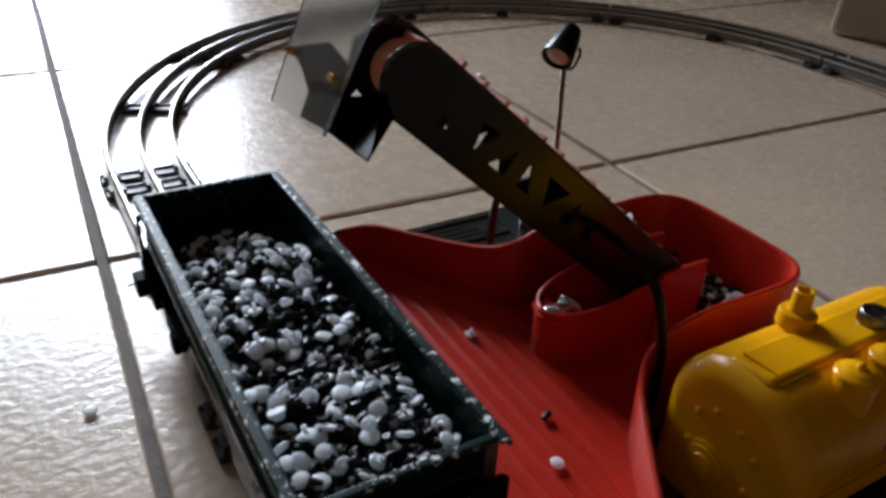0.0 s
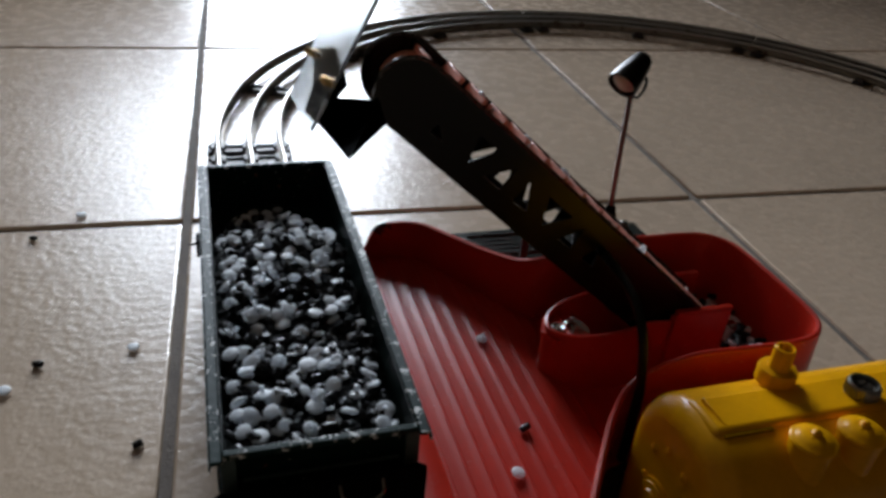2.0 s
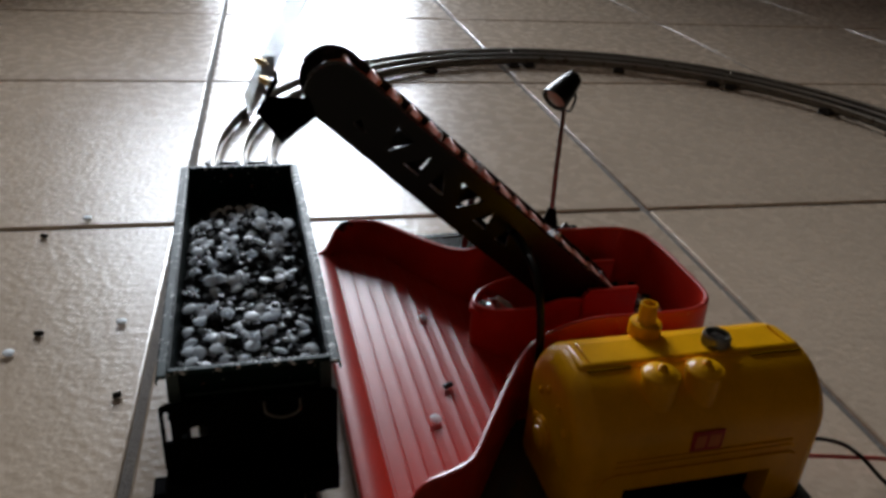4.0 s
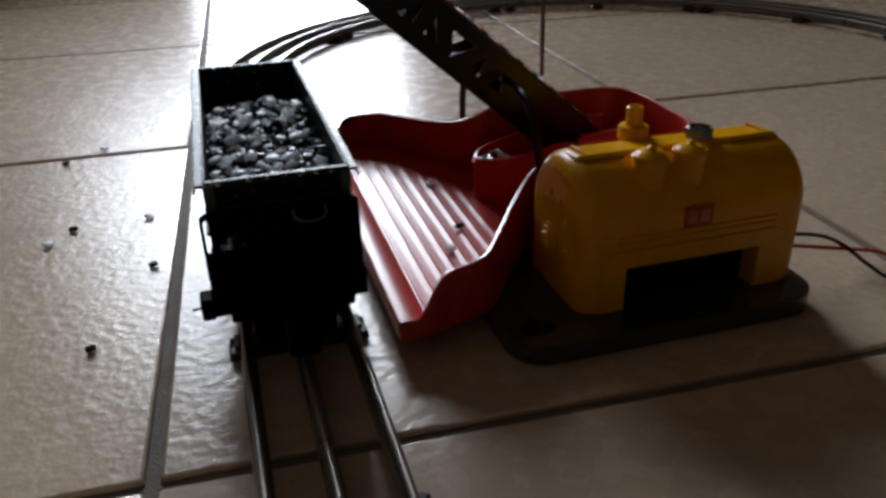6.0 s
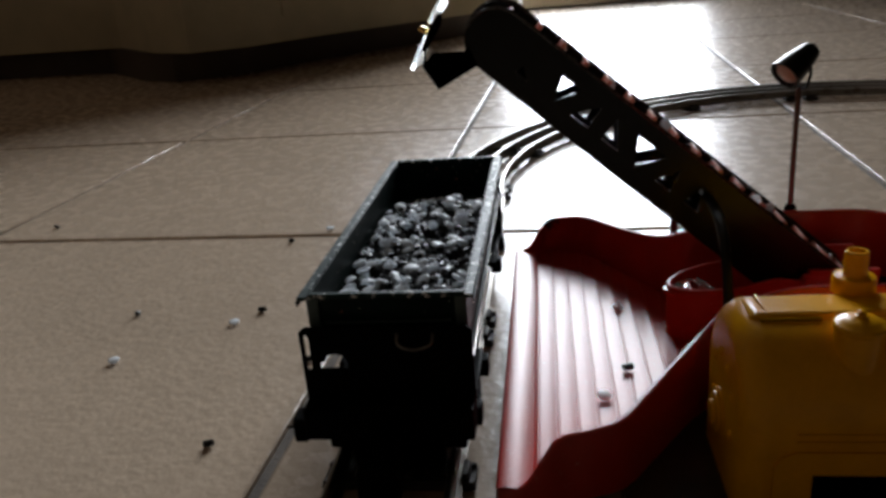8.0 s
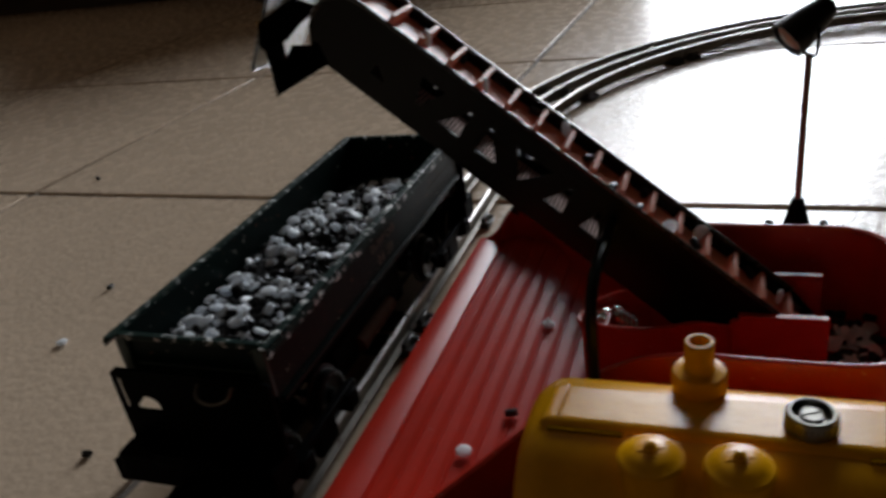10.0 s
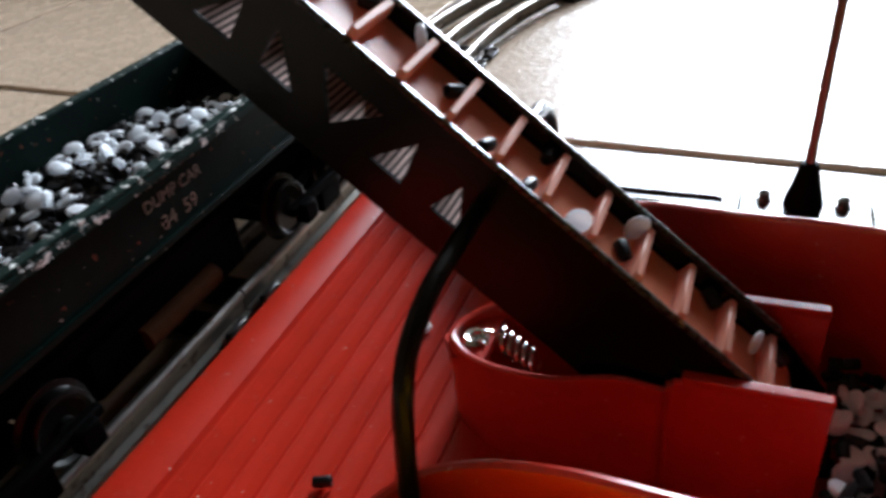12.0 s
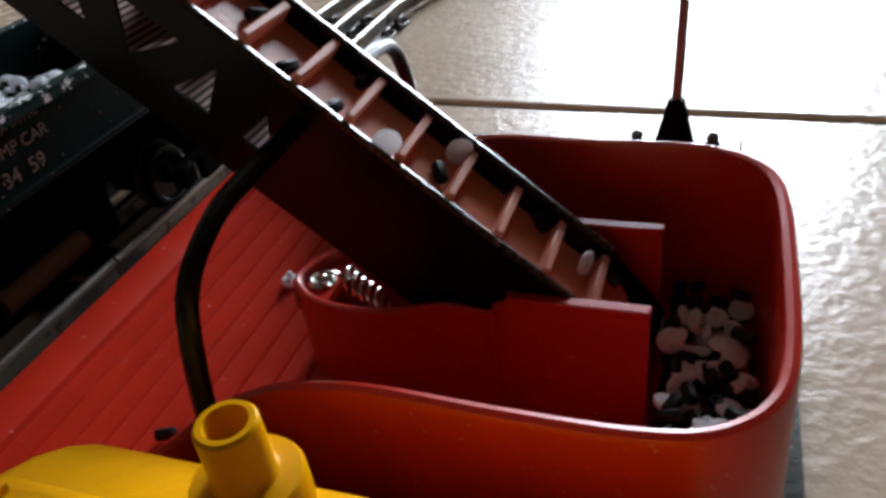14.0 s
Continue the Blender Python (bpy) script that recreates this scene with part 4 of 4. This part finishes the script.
def lettering(text, size, m, parent, mat):
    cu = bpy.data.curves.new("lettering", "FONT")
    cu.body, cu.size, cu.align_x, cu.extrude = text, size, "CENTER", 0.00006
    tmp = new("lettering", cu)
    me = bpy.data.meshes.new_from_object(tmp.evaluated_get(bpy.context.evaluated_depsgraph_get()))
    bpy.data.objects.remove(tmp)
    me.materials.clear()
    me.materials.append(mat)
    ob = new("lettering", me)
    ob.parent, ob.matrix_basis = parent, m
    return ob


SIDE = Matrix(((0, 0, 1, 0), (1, 0, 0, 0), (0, 1, 0, 0), (0, 0, 0, 1)))
for text, z, size in (("AUTOMATIC", 0.0592, 0.0035), ("DUMP CAR", 0.0540, 0.0042), ("34  59", 0.0476, 0.0052)):
    lettering(text, size, Matrix.Translation((BW + 0.00015, 0.0790, z)) @ SIDE, binbody, LETTER)
bm = bmesh.new()
for i in range(3):
    for j in range(9):
        box(bm, BW, BW + 0.0002, 0.126 + 0.0030 * j, 0.1270 + 0.0030 * j, 0.0490 + 0.0045 * i, 0.0496 + 0.0045 * i)
part("data_bar", bm, DATA, binbody, "rows of tiny data marks")
# underframe
frame_ob = part("underframe", boxes((-0.0135, 0.0135, -0.014, BL + 0.014, 0.0280, 0.0325), (-0.009, 0.009, -0.010, BL + 0.010, 0.0240, 0.0290), bevel=0.0005), BLACK, car)
# Block made larger to cover bright floor showing under the car.
part("solenoid", boxes((-0.0140, 0.0140, 0.046, 0.110, 0.0125, 0.0285), bevel=0.002), BLACK, frame_ob)
# Added rod, no real part: carries the reddish bounce light in its colour.
bm = bmesh.new()
tube(bm, [(0.0142, 0.064, 0.0185), (0.0142, 0.094, 0.0185)], 0.0034, 12)
part("bounce_light_rod", bm, BOUNCE_BROWN, frame_ob, "added brown rod for the reddish bounce light under the car")
# end platforms with bent-strip grab loops
for v0, sgn in ((-0.0135, 1), (BL + 0.0135, -1)):
    bm = bmesh.new()
    va, vb = sorted((v0, v0 + sgn * 0.0125))
    box(bm, -0.0275, 0.0262, va, vb, 0.0195, 0.0305, bevel=0.0008)
    vp = v0 + sgn * 0.0084
    vd = v0 + sgn * 0.0090 + 0.0006
    holes = [[(-0.0266, 0.0400), (-0.0266, 0.0515), (-0.0258, 0.0526), (-0.0248, 0.0515), (-0.0248, 0.0400)], [(-0.0222, 0.0404), (-0.0222, 0.0428), (-0.0204, 0.0432), (-0.0196, 0.0450), (-0.0170, 0.0458), (-0.0142, 0.0448), (-0.0132, 0.0428), (-0.0132, 0.0404)]]
    prism(bm, [[(-0.0278, 0.0298), (0.0265, 0.0298), (0.0265, 0.0533), (0.0245, 0.0548), (-0.0258, 0.0548), (-0.0278, 0.0533)]] + holes, 0.0012, pose(0, vd, 0) @ Matrix.Rotation(radians(90), 4, "X"))
    plat = part("end_platform", bm, BLACK, car, smooth=False)
    bm = bmesh.new()
    tube(bm, spline([(0.0035, vp - sgn * 0.0002, 0.0525), (0.0042, vp - sgn * 0.003, 0.0501), (0.0090, vp - sgn * 0.004, 0.0489), (0.0140, vp - sgn * 0.003, 0.0501), (0.0147, vp - sgn * 0.0002, 0.0525)], 5), 0.0005, 6)
    part("grab_iron", bm, DULL_STEEL, plat, "curved steel grab handle")
    bm = bmesh.new()
    va, vb = sorted((v0 + sgn * 0.001, v0 + sgn * 0.0095))
    box(bm, -0.0318, -0.0272, va, vb, 0.0180, 0.0262, bevel=0.0008)
    tube(bm, [(-0.0318, v0 + sgn * 0.004, 0.0222), (-0.0345, v0 + sgn * 0.004, 0.0218)], 0.0005, 6)
    part("step_box", bm, BLACK, plat)
    bm = bmesh.new()
    va, vb = sorted((v0 - sgn * 0.020, v0))
    box(bm, -0.004, 0.004, va, vb, 0.0170, 0.0250, bevel=0.0012)
    va, vb = sorted((v0 - sgn * 0.026, v0 - sgn * 0.018))
    box(bm, -0.0055, 0.0055, va, vb, 0.0145, 0.0275, bevel=0.002)
    part("coupler", bm, BLACK, car)
# trucks
for vt in (0.0175, BL - 0.0175):
    tr = part("truck", boxes((-0.016, 0.016, vt - 0.005, vt + 0.005, 0.0200, 0.0250), bevel=0.001), BLACK, car)
    ve = vt - 0.0235 if vt < BL / 2 else vt + 0.0205
    # Beam and shoe added to fill the bright gap under the car.
    part("gap_fill_beam", boxes((-0.0225, 0.0225, ve, ve + 0.004, 0.0114, 0.0232), (-0.0150, 0.0150, ve - 0.0008, ve + 0.0048, 0.0040, 0.0116), bevel=0.0008), BLACK, tr)
    part("pickup_shoe", boxes((-0.0070, 0.0070, vt - 0.014, vt + 0.014, 0.0112, 0.0198), bevel=0.0012), BLACK, tr)
    for sx in (-1, 1):
        bm = bmesh.new()
        a, b = sorted((sx * 0.0222, sx * 0.0252))
        box(bm, a, b, vt - 0.022, vt + 0.022, 0.0205, 0.0235, bevel=0.0007)
        box(bm, a, b, vt - 0.006, vt + 0.006, 0.0130, 0.0210, bevel=0.0007)
        for dv in (-0.0155, 0.0155):
            a2, b2 = sorted((sx * 0.0225, sx * 0.0275))
            box(bm, a2, b2, vt + dv - 0.0032, vt + dv + 0.0032, 0.0165, 0.0232, bevel=0.0008)
        part("side_frame", bm, BLACK, tr)
    for dv in (-0.0155, 0.0155):
        bm = bmesh.new()
        AX = Matrix.Rotation(radians(90), 4, "Y")
        for sx in (-1, 1):
            lathe(bm, [(0.0105, 0), (0.0107, 0.0008), (0.0092, 0.0013), (0.0088, 0.0042), (0.0080, 0.0045), (0.0070, 0.0036), (0.0030, 0.0036), (0.0028, 0.0050), (0, 0.0050)], Matrix.Translation((sx * 0.0152, vt + dv, 0.0200)) @ (AX if sx > 0 else Matrix.Rotation(radians(-90), 4, "Y")), 24)
        tube(bm, [(-0.0225, vt + dv, 0.0200), (0.0225, vt + dv, 0.0200)], 0.0012, 8)
        part("wheelset", bm, WHEEL, tr)

# ---------------------------------------------------------------- pellets
rng = random.Random(7)


def disc_rows(r, h):
    return [(0, -h), (r * 0.62, -h * 0.93), (r * 0.88, -h * 0.66), (r, 0), (r * 0.88, h * 0.66), (r * 0.62, h * 0.93), (0, h)]


def white_into(bm, m, r=0.00262, seg=14, stem=False):
    lathe(bm, disc_rows(r, r * 0.30), m, seg)
    if stem:
        lathe(bm, [(r * 0.28, 0), (r * 0.28, r * 1.15), (0, r * 1.2)], m, 6)


def black_into(bm, m):
    r, h = 0.00125, rng.uniform(0.0014, 0.0022)
    lathe(bm, [(r * 0.45, h * 0.2), (r * 0.5, h), (r * 0.9, h), (r, h * 0.85), (r, -h * 0.85), (r * 0.9, -h), (r * 0.5, -h), (r * 0.45, -h * 0.2)], m, 8)


def tumble(p, tilt=1.0):
    return Matrix.Translation(p) @ Euler((rng.gauss(0, 0.7) * tilt, rng.gauss(0, 0.7) * tilt, rng.uniform(0, 6.3))).to_matrix().to_4x4()


def heap_z(u, v):
    z = 0.0528 - 0.0040 * abs(u / 0.025) ** 2 + 0.0028 * noise.noise(Vector((u * 60, v * 60, 3.1)))
    if v > 0.114:
        z -= min(0.012, (v - 0.114) * 0.28)
    return z


bm = bmesh.new()
n = 30
g = [[bm.verts.new((-0.0226 + 0.0452 * i / 12, BT + (BL - 2 * BT) * j / n, heap_z(-BW + 2 * BW * i / 12, BL * j / n) - 0.003)) for i in range(13)] for j in range(n + 1)]
for j in range(n):
    for i in range(12):
        bm.faces.new((g[j][i], g[j][i + 1], g[j + 1][i + 1], g[j + 1][i]))
for _ in range(1500):
    u, v = rng.uniform(-0.0228, 0.0228), rng.uniform(0.003, BL - 0.003)
    black_into(bm, tumble((u, v, heap_z(u, v) + rng.uniform(-0.0014, 0.0024)), 2.0))
tagged(part("pellet_load", bm, BLACK_PELLET, m=CAR), "heap of small black plastic tube pellets in the car", "pellets", kind="stuff")


def pellet_mesh(white, k):
    bm = bmesh.new()
    if white:
        white_into(bm, Matrix(), 0.00248 * (0.94 + 0.03 * (k % 5)), 14, stem=k == 5)
    else:
        black_into(bm, Matrix())
    finish(bm)
    me = bpy.data.meshes.new("pellet")
    bm.to_mesh(me)
    bm.free()
    me.materials.append(WHITE_PELLET if white else BLACK_PELLET)
    return me


WP, BP = [pellet_mesh(True, i) for i in range(10)], [pellet_mesh(False, i) for i in range(2)]


def pellet(white, m, group):
    ob = new("pellet", rng.choice(WP if white else BP))
    ob.matrix_basis = m
    return tagged(ob, "milky white plastic pellet disc" if white else "tiny black plastic tube pellet", "pellet", group)


# white discs lying on the heap in the car: the near ones singly, the far ones joined
whites = []
far_whites = bmesh.new()
while len(whites) < 205:
    u, v = rng.uniform(-0.0215, 0.0215), rng.uniform(0.004, BL - 0.004)
    near = sum(1 for a, b in whites if (a - u) ** 2 + (b - v) ** 2 < 0.0036 ** 2)
    if near < (1 if len(whites) < 80 else 3):
        whites.append((u, v))
        place = tumble((u, v, heap_z(u, v) + rng.uniform(0.0007, 0.0030) + 0.0009 * near), 0.6) @ Matrix.Scale(rng.uniform(0.94, 1.18), 4)
        if v < 0.100:
            pellet(True, CAR @ place, "white pellets in the car")
        else:
            white_into(far_whites, place, 0.00245, 12)
tagged(part("white_pellet_load", far_whites, WHITE_PELLET, m=CAR), "milky white pellet discs heaped in the car's far end", "pellets", kind="stuff")
# in the hopper's corner
bm = bmesh.new()
for i in range(230):
    u, v = rng.uniform(0.1705, 0.1838), rng.uniform(0.034, 0.096)
    z = 0.0105 + (0.0175 - 0.06 * (v - 0.034)) * rng.random() ** 0.7
    if i % 5 < (3 if v < 0.056 else 2) and z > 0.0145:
        pellet(True, RIG @ tumble((u, v, z), 0.8), "white pellets in the hopper")
    else:
        black_into(bm, tumble((u, v, z), 2.0))
tagged(part("pellet_heap", bm, BLACK_PELLET, m=RIG), "heap of small black plastic tube pellets in the hopper", "pellets", kind="stuff")
for i in range(26):
    u, v = rng.uniform(0.150, 0.170), rng.choice((rng.uniform(0.032, 0.052), rng.uniform(0.088, 0.099)))
    pellet(i % 2 == 0, RIG @ tumble((u, v, 0.0105), 0.3), "pellets beside the boom foot")
# on the belt
for i, (x, y, w) in enumerate(((0.0205, 0.0060, 1), (0.0310, 0.0120, 0), (0.0420, 0.0050, 1), (0.0585, 0.0140, 0), (0.0689, 0.0150, 1), (0.0795, 0.0105, 0), (0.0893, 0.0040, 0), (0.0990, 0.0030, 0), (0.0995, 0.0150, 0),
                               (0.1094, 0.0035, 1), (0.1204, 0.0148, 1), (0.1195, 0.0073, 0), (0.1398, 0.0148, 0), (0.1505, 0.0118, 1), (0.1570, 0.0150, 0))):
    pellet(w, ORG @ Matrix.Translation((x, y, belt_z(x) + (0.0022 if w else 0.0013))) @ Euler((0.2 * i, 0.9 if w else 1.57, 0.4 * i)).to_matrix().to_4x4(), "pellets on the belt")
# strays
for u, v, w in ((0.0785, 0.0958, 1), (0.0676, 0.0247, 1), (0.0775, 0.0440, 0)):
    pellet(w, RIG @ pose(u, v, tray_z(u) + (0.0016 if w else 0.0015), 8, 90 if not w else 6, 30), "pellets on the tray")
for x, y, w in ((-0.051, -0.111, 0), (-0.010, -0.1605, 0), (-0.027, -0.223, 0), (-0.0165, -0.105, 1), (-0.060, -0.125, 1), (-0.117, -0.115, 0), (-0.101, -0.1635, 1), (-0.261, 0.026, 0), (-0.0525, 0.010, 1), (-0.034, -0.330, 0), (-0.071, -0.012, 0)):
    pellet(w, pose(x, y, 0.0014 if w else 0.0014, 0 if w else 12, 4 if w else 80, 40 + 900 * x), "pellets spilled on the tiles")

# ---------------------------------------------------------------- floor tiles
def tile_mesh():
    bm = bmesh.new()
    h = S / 2 - 0.0022
    box(bm, -h, h, -h, h, -0.008, 0.0, bevel=0.0012, seg=2)
    finish(bm)
    me = bpy.data.meshes.new("tile")
    bm.to_mesh(me)
    bm.free()
    me.materials.append(TILE)
    return me


TILE_ME = tile_mesh()
for i in range(-7, 7):
    for j in range(-8, 6):
        ob = new("tile", TILE_ME)
        ob.parent = floor
        ob.matrix_basis = pose((i + 0.5) * S, (j + 0.5) * S, rng.uniform(-0.0001, 0.0001))
